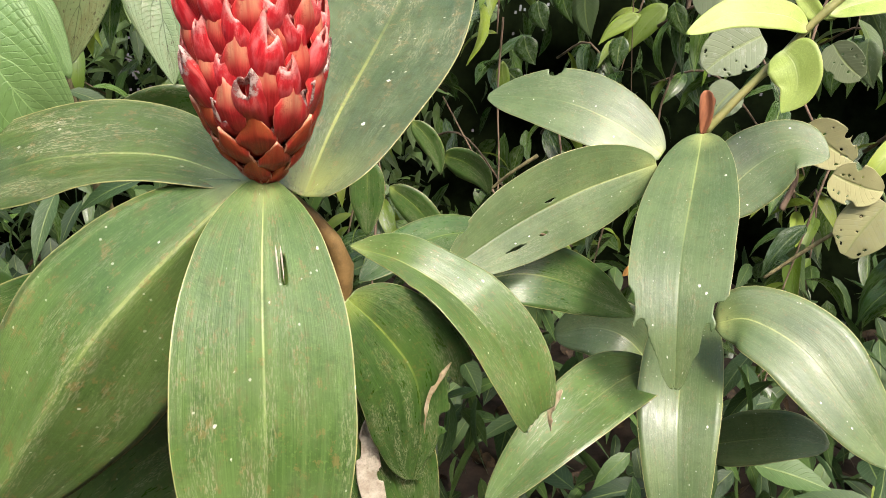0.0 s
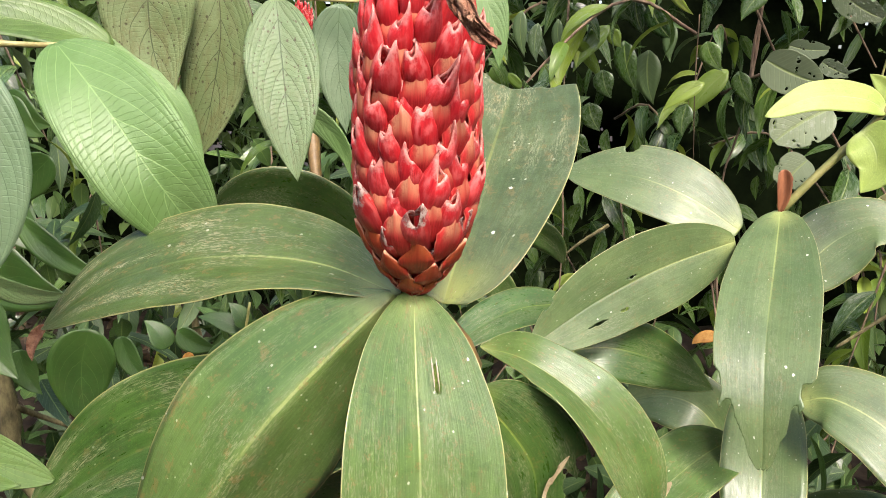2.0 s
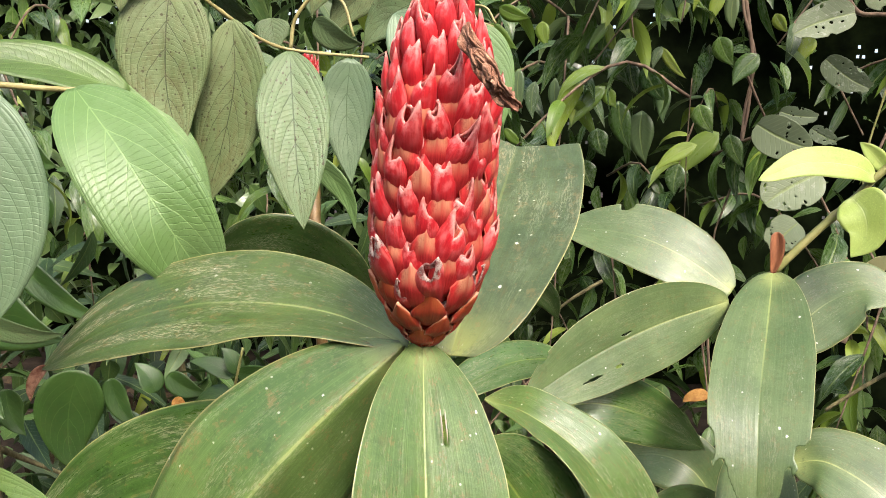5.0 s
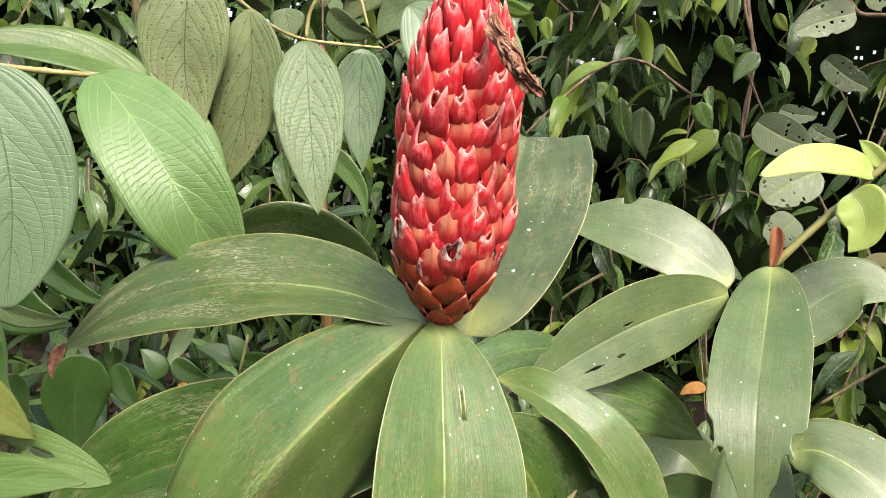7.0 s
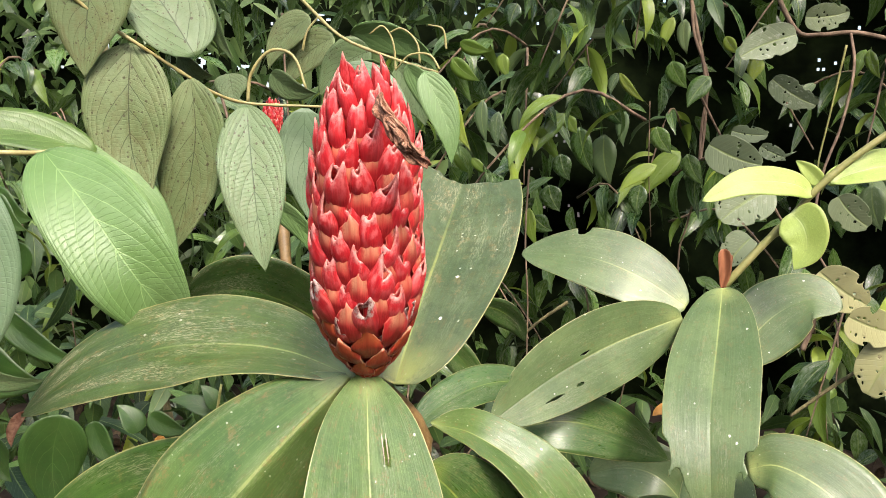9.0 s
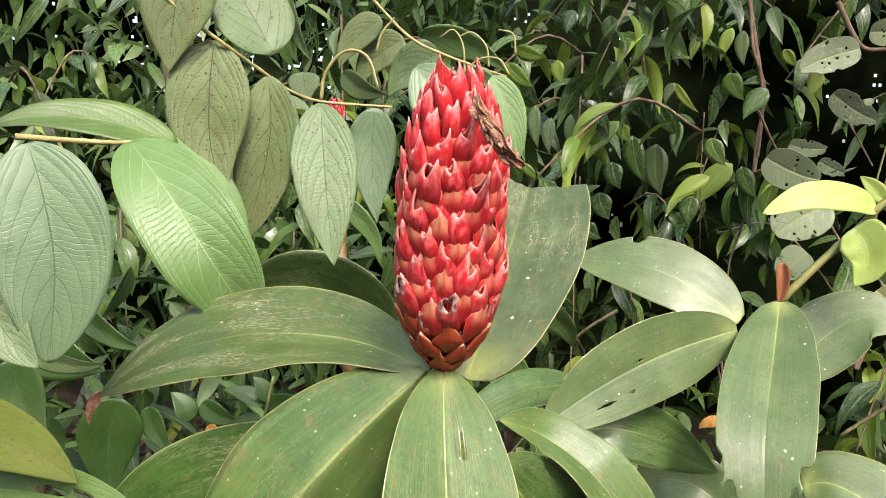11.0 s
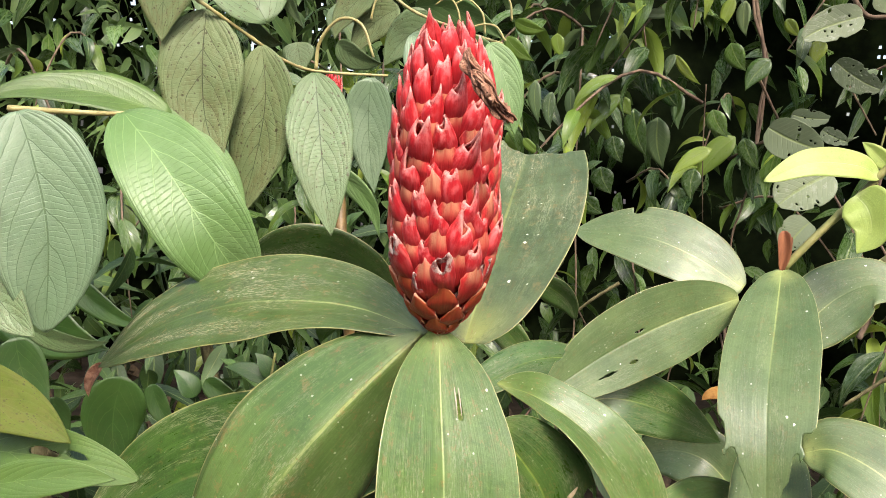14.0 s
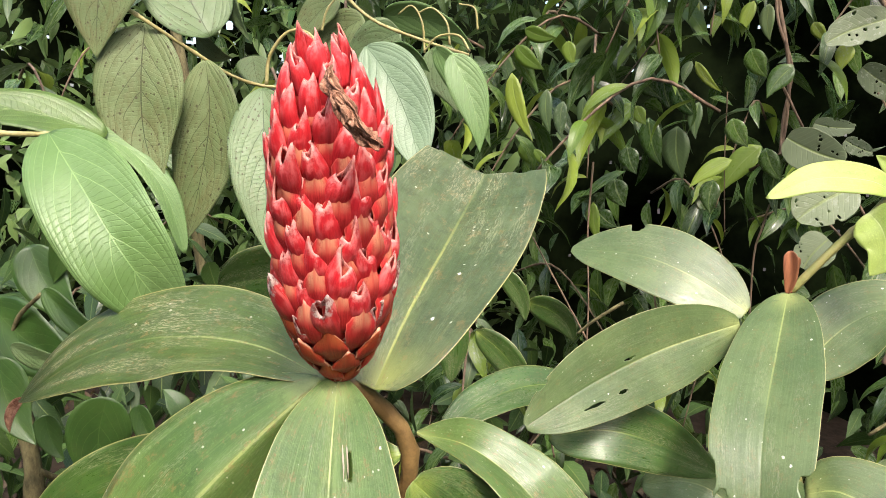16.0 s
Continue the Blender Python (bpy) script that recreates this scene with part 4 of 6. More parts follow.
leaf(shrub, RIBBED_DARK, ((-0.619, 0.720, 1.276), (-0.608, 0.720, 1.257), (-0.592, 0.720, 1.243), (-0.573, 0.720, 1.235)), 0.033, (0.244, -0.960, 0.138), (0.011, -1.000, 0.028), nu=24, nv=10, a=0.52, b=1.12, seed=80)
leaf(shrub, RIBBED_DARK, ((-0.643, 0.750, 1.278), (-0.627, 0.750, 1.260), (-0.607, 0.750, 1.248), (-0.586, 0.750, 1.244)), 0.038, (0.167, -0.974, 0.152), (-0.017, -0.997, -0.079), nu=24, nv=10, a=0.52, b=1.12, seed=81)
leaf(shrub, RIBBED_FRESH, ((-0.305, 0.200, 1.172), (-0.259, 0.200, 1.177), (-0.216, 0.200, 1.178), (-0.182, 0.200, 1.174)), 0.031, (-0.066, -0.815, 0.576), (0.085, -0.719, 0.690), label='ribbed leaf near the path, eaten into holes', bites=((0.60, -0.15, 0.06, 0.10), (0.74, -0.25, 0.045, 0.10)), nu=60, nv=30, a=0.5, b=0.7, seed=82)
leaf(shrub, RIBBED_YELLOW, ((-0.291, 0.195, 1.210), (-0.260, 0.195, 1.206), (-0.233, 0.195, 1.199), (-0.212, 0.195, 1.189)), 0.029, (0.070, -0.809, 0.584), (0.300, -0.709, 0.639), label='yellowing blotched leaf', nu=30, nv=12, a=0.55, b=0.9, seed=83)
leaf(shrub, RIBBED_FRESH, ((-0.247, 0.180, 1.170), (-0.223, 0.180, 1.177), (-0.200, 0.180, 1.182), (-0.180, 0.180, 1.184)), 0.017, (-0.144, -0.876, 0.460), (-0.052, -0.781, 0.622), nu=24, nv=10, a=0.55, b=0.9, seed=84)
leaf(shrub, RIBBED_PALE, ((-0.388, 0.330, 1.241), (-0.374, 0.330, 1.220), (-0.357, 0.330, 1.201), (-0.340, 0.330, 1.188)), 0.034, (0.460, -0.837, 0.295), (0.286, -0.877, 0.385), nu=24, nv=10, a=0.55, b=0.9, seed=85)
# a nearer branch of the same shrub, mostly beside the view
near = random.Random(31)
part('twig', tube(((-0.360, 0.240, 1.640), (-0.520, 0.400, 1.600), (-0.700, 0.560, 1.520), (-0.860, 0.680, 1.380), (-0.960, 0.760, 0.900), (-0.980, 0.800, -0.020)), 0.0020, 0.0075, n=60, rings=(0.1, 0.2, 0.3, 0.4)), STEM_YELLOW, shrub)
part('twig', tube(((-0.460, 0.300, 1.230), (-0.600, 0.420, 1.290), (-0.780, 0.600, 1.300), (-0.890, 0.700, 1.270)), 0.0020, 0.0035, n=40, rings=(0.2, 0.4, 0.6)), STEM_YELLOW, shrub)
for k in range(20):
    y = near.uniform(0.26, 0.72)
    x = -0.90 * y - 0.150 - near.uniform(0.0, 0.26)
    z = near.uniform(1.05, 1.62)
    dx, dy = near.uniform(-0.03, 0.03), near.uniform(-0.03, 0.03)
    length = near.uniform(0.12, 0.17)
    face = (near.uniform(0.1, 0.7), -0.75, near.uniform(0.1, 0.5))
    leaf(shrub, near.choice((RIBBED, RIBBED_FRESH, RIBBED_MINT)), ((x, y, z), (x + dx, y + dy, z - length * 0.33), (x + dx * 1.6, y + dy * 1.4, z - length * 0.68), (x + dx * 1.8, y + dy * 1.5, z - length)), length * 0.46, face, label='drooping ribbed leaf of a nearer branch', a=0.55, b=0.75, nu=24, nv=10, seed=400 + k)
ginger_c = thing('ginger_behind', 'spiral ginger half hidden behind with a small red cone', 'plant')
part('stem', tube(((-0.384, 1.000, 1.357), (-0.365, 0.980, 1.228), (-0.340, 0.950, 1.104), (-0.300, 1.000, 0.600), (-0.280, 1.050, -0.020)), 0.0070, 0.0110, n=40, rings=(0.1, 0.2, 0.3)), STEM_TAN, ginger_c)
leaf(ginger_c, GREEN_DEEP_SHADE, ((-0.234, 0.820, 1.117), (-0.290, 0.800, 1.155), (-0.344, 0.780, 1.172), (-0.398, 0.760, 1.162)), 0.100, (0.211, -0.959, -0.191), (0.365, -0.908, -0.204), label='dark green shaded leaf', a=0.5, b=0.5, seed=51)
leaf(ginger_c, GREEN_DEEP_SHADE, ((-0.166, 0.950, 1.123), (-0.165, 0.950, 1.088), (-0.164, 0.950, 1.051), (-0.163, 0.950, 1.020)), 0.045, (0.221, -0.975, 0.006), (0.221, -0.975, 0.006), label='dark hanging leaf', nu=16, nv=6, a=0.55, b=0.9, seed=89)
leaf(ginger_c, GREEN_DEEP_SHADE, ((-0.135, 1.100, 1.154), (-0.112, 1.100, 1.133), (-0.096, 1.100, 1.107), (-0.090, 1.100, 1.080)), 0.033, (-0.101, -0.989, -0.110), (-0.184, -0.982, -0.040), nu=16, nv=6, a=0.55, b=0.9, seed=90)
leaf(ginger_c, GREEN_DEEP_SHADE, ((-0.164, 1.100, 1.057), (-0.122, 1.100, 1.028), (-0.090, 1.100, 0.988), (-0.074, 1.100, 0.944)), 0.050, (-0.042, -0.997, -0.060), (-0.134, -0.990, -0.048), nu=16, nv=6, a=0.55, b=0.9, seed=91)
leaf(ginger_c, GREEN_DEEP_SHADE, ((-0.088, 1.100, 1.109), (-0.055, 1.100, 1.101), (-0.030, 1.100, 1.083), (-0.016, 1.100, 1.056)), 0.048, (-0.064, -0.953, -0.297), (-0.334, -0.927, -0.170), nu=16, nv=6, a=0.55, b=0.9, seed=92)
sapling = thing('understorey_sapling', 'small sapling with grey bark and soft green leaves', 'sapling')
part('trunk', tube(((-0.925, 1.000, 0.926), (-0.900, 1.000, 0.843), (-0.883, 1.000, 0.747), (-0.865, 1.000, 0.633), (-0.720, 1.050, 0.400), (-0.700, 1.100, -0.030)), 0.0120, 0.0220, n=40, lump=0.2, rings=(0.1, 0.2)), BARK, sapling)
part('limb', tube(((-0.874, 1.000, 0.758), (-0.862, 1.050, 0.718), (-0.824, 1.100, 0.674)), 0.0060, 0.0030), BARK, sapling)
part('limb', tube(((-0.900, 1.000, 0.843), (-0.902, 0.980, 0.897), (-0.866, 0.950, 1.018), (-0.798, 0.930, 1.080)), 0.0060, 0.0030), BARK, sapling)
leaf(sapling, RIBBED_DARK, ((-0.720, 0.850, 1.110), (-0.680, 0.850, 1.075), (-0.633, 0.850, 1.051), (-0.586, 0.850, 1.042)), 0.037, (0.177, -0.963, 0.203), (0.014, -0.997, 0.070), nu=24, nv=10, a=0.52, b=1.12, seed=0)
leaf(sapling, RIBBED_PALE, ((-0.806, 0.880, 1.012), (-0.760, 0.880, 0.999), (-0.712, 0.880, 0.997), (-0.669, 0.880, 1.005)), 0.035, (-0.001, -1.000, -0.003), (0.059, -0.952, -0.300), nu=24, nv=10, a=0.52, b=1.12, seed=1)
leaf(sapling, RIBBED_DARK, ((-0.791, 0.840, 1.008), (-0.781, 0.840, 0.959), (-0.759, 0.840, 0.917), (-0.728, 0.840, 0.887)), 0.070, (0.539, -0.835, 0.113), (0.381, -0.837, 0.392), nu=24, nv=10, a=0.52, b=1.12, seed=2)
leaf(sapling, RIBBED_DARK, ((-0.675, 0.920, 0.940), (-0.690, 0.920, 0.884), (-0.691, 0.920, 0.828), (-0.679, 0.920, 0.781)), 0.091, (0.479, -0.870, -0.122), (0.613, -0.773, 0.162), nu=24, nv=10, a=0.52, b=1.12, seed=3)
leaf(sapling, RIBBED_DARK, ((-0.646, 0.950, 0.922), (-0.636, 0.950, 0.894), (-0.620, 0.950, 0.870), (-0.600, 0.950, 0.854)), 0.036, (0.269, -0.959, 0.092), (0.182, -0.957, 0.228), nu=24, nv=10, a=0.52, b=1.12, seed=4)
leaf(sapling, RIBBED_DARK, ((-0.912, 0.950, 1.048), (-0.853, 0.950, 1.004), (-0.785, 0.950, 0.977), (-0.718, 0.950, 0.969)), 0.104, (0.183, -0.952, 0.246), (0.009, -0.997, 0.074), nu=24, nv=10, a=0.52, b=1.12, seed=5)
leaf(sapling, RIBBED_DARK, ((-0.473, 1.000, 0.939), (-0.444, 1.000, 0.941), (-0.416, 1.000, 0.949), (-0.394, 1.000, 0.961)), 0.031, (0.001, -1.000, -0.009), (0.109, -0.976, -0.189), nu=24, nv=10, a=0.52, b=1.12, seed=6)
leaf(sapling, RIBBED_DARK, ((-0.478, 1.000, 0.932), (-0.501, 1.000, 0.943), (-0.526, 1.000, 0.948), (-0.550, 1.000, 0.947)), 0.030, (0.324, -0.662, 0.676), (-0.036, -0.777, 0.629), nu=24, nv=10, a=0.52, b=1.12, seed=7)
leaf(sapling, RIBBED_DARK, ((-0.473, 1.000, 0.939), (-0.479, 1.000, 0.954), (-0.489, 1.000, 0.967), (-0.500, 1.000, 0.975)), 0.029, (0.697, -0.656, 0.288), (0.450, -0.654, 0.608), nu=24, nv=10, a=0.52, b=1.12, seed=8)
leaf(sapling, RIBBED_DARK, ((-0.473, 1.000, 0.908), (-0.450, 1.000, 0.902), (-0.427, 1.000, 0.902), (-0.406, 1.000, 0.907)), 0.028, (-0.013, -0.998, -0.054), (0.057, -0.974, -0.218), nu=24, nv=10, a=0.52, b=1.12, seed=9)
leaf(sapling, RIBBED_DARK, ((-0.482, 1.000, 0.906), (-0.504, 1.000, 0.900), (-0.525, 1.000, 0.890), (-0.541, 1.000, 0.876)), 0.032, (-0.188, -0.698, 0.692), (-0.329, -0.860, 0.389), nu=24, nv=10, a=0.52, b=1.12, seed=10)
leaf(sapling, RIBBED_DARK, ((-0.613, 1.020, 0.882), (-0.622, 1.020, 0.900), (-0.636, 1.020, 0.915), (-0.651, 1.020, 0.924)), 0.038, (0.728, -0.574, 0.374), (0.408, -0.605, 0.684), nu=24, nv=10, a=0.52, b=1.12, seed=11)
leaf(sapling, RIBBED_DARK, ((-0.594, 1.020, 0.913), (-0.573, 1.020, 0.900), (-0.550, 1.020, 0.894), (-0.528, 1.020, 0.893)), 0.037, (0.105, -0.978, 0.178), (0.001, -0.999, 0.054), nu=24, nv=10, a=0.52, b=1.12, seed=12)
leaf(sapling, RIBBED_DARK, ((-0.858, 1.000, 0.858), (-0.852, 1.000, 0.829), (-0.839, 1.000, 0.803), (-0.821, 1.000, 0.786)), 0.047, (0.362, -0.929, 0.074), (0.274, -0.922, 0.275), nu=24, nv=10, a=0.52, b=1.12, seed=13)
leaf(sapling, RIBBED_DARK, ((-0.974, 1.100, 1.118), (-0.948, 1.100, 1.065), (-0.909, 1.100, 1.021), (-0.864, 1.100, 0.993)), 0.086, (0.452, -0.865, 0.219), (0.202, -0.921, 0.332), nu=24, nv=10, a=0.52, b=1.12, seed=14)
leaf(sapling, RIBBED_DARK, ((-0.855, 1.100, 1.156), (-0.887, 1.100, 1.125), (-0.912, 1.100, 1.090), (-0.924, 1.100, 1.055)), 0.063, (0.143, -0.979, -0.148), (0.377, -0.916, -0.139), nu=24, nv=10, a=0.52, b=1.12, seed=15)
part('limb', tube(((-0.466, 1.000, 0.979), (-0.473, 1.000, 0.934), (-0.489, 1.020, 0.880), (-0.513, 1.050, 0.769)), 0.0020, 0.0030), STEM_GREEN, sapling)
leaf(sapling, DEAD_ORANGE, ((-0.561, 0.980, 0.894), (-0.553, 0.980, 0.887), (-0.544, 0.980, 0.883), (-0.534, 0.980, 0.882)), 0.020, (0.169, -0.969, 0.182), (0.009, -0.994, 0.105), label='small orange dead leaf', name='dead_leaf', nu=24, nv=10, a=0.52, b=1.12, seed=17)

# ---- single leaves of the thicket ----
creeper = thing('creeper_leaves', 'creeper with light and dark shiny leaves before the thicket', 'creeper')
leaf(creeper, WOOD_LIGHT, ((0.019, 1.650, 1.562), (0.004, 1.650, 1.541), (-0.008, 1.650, 1.518), (-0.014, 1.650, 1.496)), 0.022, (-0.148, -0.983, 0.111), (-0.211, -0.976, 0.057), nu=10, nv=4, a=0.7, b=1.25, seed=20)
leaf(creeper, WOOD_LIGHT, ((0.024, 1.825, 1.584), (0.030, 1.825, 1.553), (0.042, 1.825, 1.525), (0.057, 1.825, 1.502)), 0.023, (-0.280, -0.958, -0.063), (-0.265, -0.948, -0.175), nu=10, nv=4, a=0.7, b=1.25, seed=21)
leaf(creeper, WOOD_GREY, ((0.132, 1.650, 1.520), (0.124, 1.650, 1.505), (0.120, 1.650, 1.489), (0.119, 1.650, 1.474)), 0.021, (-0.246, -0.962, 0.118), (-0.307, -0.951, 0.023), nu=10, nv=4, a=0.7, b=1.25, seed=22)
leaf(creeper, WOOD_LIGHT, ((0.147, 1.825, 1.538), (0.165, 1.825, 1.512), (0.187, 1.825, 1.489), (0.209, 1.825, 1.473)), 0.023, (-0.301, -0.931, -0.206), (-0.211, -0.931, -0.297), nu=10, nv=4, a=0.7, b=1.25, seed=23)
leaf(creeper, WOOD_LIGHT, ((0.027, 1.650, 1.432), (-0.002, 1.650, 1.402), (-0.026, 1.650, 1.369), (-0.040, 1.650, 1.335)), 0.039, (-0.162, -0.974, 0.161), (-0.211, -0.973, 0.091), nu=10, nv=4, a=0.7, b=1.25, seed=24)
leaf(creeper, WOOD_LIGHT, ((0.031, 1.650, 1.428), (0.037, 1.650, 1.413), (0.045, 1.650, 1.400), (0.054, 1.650, 1.390)), 0.031, (-0.261, -0.960, -0.103), (-0.214, -0.957, -0.194), nu=10, nv=4, a=0.7, b=1.25, seed=25)
leaf(creeper, WOOD_GLOSS, ((0.058, 1.650, 1.404), (0.065, 1.650, 1.367), (0.077, 1.650, 1.332), (0.094, 1.650, 1.304)), 0.048, (-0.280, -0.959, -0.053), (-0.241, -0.960, -0.146), nu=10, nv=4, a=0.7, b=1.25, seed=26)
leaf(creeper, WOOD_GREY, ((0.121, 1.825, 1.394), (0.122, 1.825, 1.351), (0.130, 1.825, 1.309), (0.144, 1.825, 1.274)), 0.066, (-0.310, -0.951, -0.008), (-0.281, -0.953, -0.114), nu=10, nv=4, a=0.7, b=1.25, seed=27)
leaf(creeper, WOOD_LIGHT, ((0.319, 1.965, 1.361), (0.284, 1.965, 1.325), (0.256, 1.965, 1.284), (0.239, 1.965, 1.243)), 0.061, (-0.252, -0.935, 0.248), (-0.341, -0.929, 0.145), nu=10, nv=4, a=0.7, b=1.25, seed=28)
leaf(creeper, WOOD_LIGHT, ((0.226, 1.650, 1.328), (0.195, 1.650, 1.311), (0.168, 1.650, 1.289), (0.149, 1.650, 1.265)), 0.034, (-0.159, -0.946, 0.282), (-0.266, -0.940, 0.215), nu=10, nv=4, a=0.7, b=1.25, seed=29)
leaf(creeper, WOOD_GLOSS, ((0.288, 1.650, 1.355), (0.298, 1.650, 1.330), (0.311, 1.650, 1.307), (0.326, 1.650, 1.290)), 0.040, (-0.369, -0.918, -0.143), (-0.273, -0.931, -0.240), nu=10, nv=4, a=0.7, b=1.25, seed=30)
leaf(creeper, WOOD_GREY, ((0.153, 1.650, 1.440), (0.149, 1.650, 1.414), (0.149, 1.650, 1.387), (0.154, 1.650, 1.365)), 0.029, (-0.318, -0.946, 0.053), (-0.326, -0.943, -0.066), nu=10, nv=4, a=0.7, b=1.25, seed=31)
leaf(creeper, WOOD_GREY, ((0.144, 1.965, 1.698), (0.145, 1.965, 1.661), (0.152, 1.965, 1.624), (0.164, 1.965, 1.593)), 0.037, (-0.320, -0.947, -0.007), (-0.337, -0.932, -0.137), nu=10, nv=4, a=0.7, b=1.25, seed=32)
leaf(creeper, WOOD_LIGHT, ((0.187, 1.790, 1.639), (0.180, 1.790, 1.621), (0.176, 1.790, 1.603), (0.176, 1.790, 1.586)), 0.024, (-0.264, -0.959, 0.104), (-0.338, -0.941, -0.000), nu=10, nv=4, a=0.7, b=1.25, seed=33)
leaf(creeper, WOOD_LIGHT, ((0.189, 1.650, 1.617), (0.191, 1.650, 1.600), (0.197, 1.650, 1.582), (0.205, 1.650, 1.569)), 0.021, (-0.368, -0.928, -0.057), (-0.353, -0.915, -0.198), nu=10, nv=4, a=0.7, b=1.25, seed=34)
leaf(creeper, WOOD_LIGHT, ((0.238, 1.650, 1.638), (0.229, 1.650, 1.615), (0.223, 1.650, 1.591), (0.222, 1.650, 1.569)), 0.028, (-0.282, -0.952, 0.121), (-0.366, -0.931, 0.011), nu=10, nv=4, a=0.7, b=1.25, seed=35)
leaf(creeper, WOOD_GREY, ((0.287, 1.825, 1.663), (0.286, 1.825, 1.635), (0.289, 1.825, 1.607), (0.297, 1.825, 1.584)), 0.033, (-0.384, -0.923, 0.014), (-0.402, -0.906, -0.134), nu=10, nv=4, a=0.7, b=1.25, seed=36)
leaf(creeper, WOOD_GREY, ((0.110, 1.650, 1.600), (0.088, 1.650, 1.602), (0.066, 1.650, 1.599), (0.047, 1.650, 1.593)), 0.023, (0.007, -0.994, 0.113), (-0.039, -0.991, 0.125), nu=10, nv=4, a=0.7, b=1.25, seed=37)
leaf(creeper, WOOD_GREY, ((-0.155, 1.650, 1.455), (-0.156, 1.650, 1.422), (-0.151, 1.650, 1.389), (-0.142, 1.650, 1.361)), 0.031, (-0.158, -0.987, 0.006), (-0.165, -0.985, -0.058), nu=10, nv=4, a=0.7, b=1.25, seed=38)
leaf(creeper, WOOD_GREY, ((-0.119, 1.650, 1.431), (-0.123, 1.650, 1.403), (-0.122, 1.650, 1.376), (-0.116, 1.650, 1.352)), 0.031, (-0.173, -0.985, 0.021), (-0.179, -0.983, -0.045), nu=10, nv=4, a=0.7, b=1.25, seed=39)
leaf(creeper, WOOD_GREY, ((-0.078, 1.650, 1.441), (-0.077, 1.650, 1.410), (-0.070, 1.650, 1.379), (-0.060, 1.650, 1.355)), 0.026, (-0.205, -0.979, -0.007), (-0.201, -0.976, -0.086), nu=10, nv=4, a=0.7, b=1.25, seed=40)
leaf(creeper, WOOD_LIGHT, ((-0.211, 1.650, 1.578), (-0.187, 1.650, 1.568), (-0.163, 1.650, 1.562), (-0.141, 1.650, 1.561)), 0.035, (-0.126, -0.945, -0.302), (-0.015, -0.928, -0.372), nu=10, nv=4, a=0.7, b=1.25, seed=41)
leaf(creeper, WOOD_LIGHT, ((-0.117, 1.650, 1.555), (-0.115, 1.650, 1.537), (-0.109, 1.650, 1.519), (-0.101, 1.650, 1.505)), 0.031, (-0.196, -0.980, -0.026), (-0.212, -0.970, -0.116), nu=10, nv=4, a=0.7, b=1.25, seed=42)
leaf(creeper, WOOD_LIGHT, ((-0.227, 1.650, 1.544), (-0.208, 1.650, 1.523), (-0.185, 1.650, 1.506), (-0.163, 1.650, 1.495)), 0.038, (-0.171, -0.973, -0.156), (-0.130, -0.958, -0.254), nu=10, nv=4, a=0.7, b=1.25, seed=43)
leaf(creeper, WOOD_GREY, ((-0.160, 1.860, 1.487), (-0.135, 1.860, 1.475), (-0.108, 1.860, 1.467), (-0.085, 1.860, 1.464)), 0.027, (-0.125, -0.960, -0.252), (-0.032, -0.950, -0.309), nu=10, nv=4, a=0.7, b=1.25, seed=44)
leaf(creeper, WOOD_LIGHT, ((-0.070, 1.720, 1.529), (-0.076, 1.720, 1.513), (-0.080, 1.720, 1.497), (-0.079, 1.720, 1.483)), 0.030, (-0.166, -0.984, 0.063), (-0.206, -0.979, -0.003), nu=10, nv=4, a=0.7, b=1.25, seed=45)
leaf(creeper, WOOD_GLOSS, ((0.002, 1.825, 1.561), (-0.031, 1.825, 1.537), (-0.058, 1.825, 1.507), (-0.077, 1.825, 1.476)), 0.055, (-0.100, -0.986, 0.132), (-0.155, -0.983, 0.095), nu=10, nv=4, a=0.7, b=1.25, seed=46)
leaf(creeper, WOOD_GLOSS, ((0.082, 1.860, 1.503), (0.087, 1.860, 1.476), (0.096, 1.860, 1.450), (0.109, 1.860, 1.429)), 0.046, (-0.298, -0.953, -0.054), (-0.272, -0.948, -0.162), nu=10, nv=4, a=0.7, b=1.25, seed=47)
leaf(creeper, WOOD_GLOSS, ((0.023, 1.825, 1.526), (0.039, 1.825, 1.497), (0.059, 1.825, 1.472), (0.081, 1.825, 1.454)), 0.057, (-0.264, -0.953, -0.151), (-0.205, -0.948, -0.245), nu=10, nv=4, a=0.7, b=1.25, seed=48)
leaf(creeper, WOOD_LIGHT, ((-0.233, 1.650, 1.486), (-0.222, 1.650, 1.433), (-0.202, 1.650, 1.383), (-0.177, 1.650, 1.343)), 0.040, (-0.131, -0.991, -0.027), (-0.138, -0.986, -0.089), nu=10, nv=4, a=0.7, b=1.25, seed=49)
leaf(creeper, WOOD_LIGHT, ((-0.233, 1.825, 1.338), (-0.219, 1.825, 1.318), (-0.202, 1.825, 1.299), (-0.185, 1.825, 1.287)), 0.034, (-0.124, -0.989, -0.081), (-0.101, -0.985, -0.140), nu=10, nv=4, a=0.7, b=1.25, seed=50)
leaf(creeper, WOOD_LIGHT, ((-0.174, 1.650, 1.328), (-0.160, 1.650, 1.313), (-0.144, 1.650, 1.301), (-0.128, 1.650, 1.294)), 0.022, (-0.124, -0.985, -0.120), (-0.083, -0.981, -0.178), nu=10, nv=4, a=0.7, b=1.25, seed=51)
leaf(creeper, WOOD_GLOSS, ((0.102, 1.650, 1.479), (0.116, 1.650, 1.451), (0.135, 1.650, 1.426), (0.155, 1.650, 1.407)), 0.045, (-0.295, -0.943, -0.152), (-0.225, -0.943, -0.247), nu=10, nv=4, a=0.7, b=1.25, seed=52)
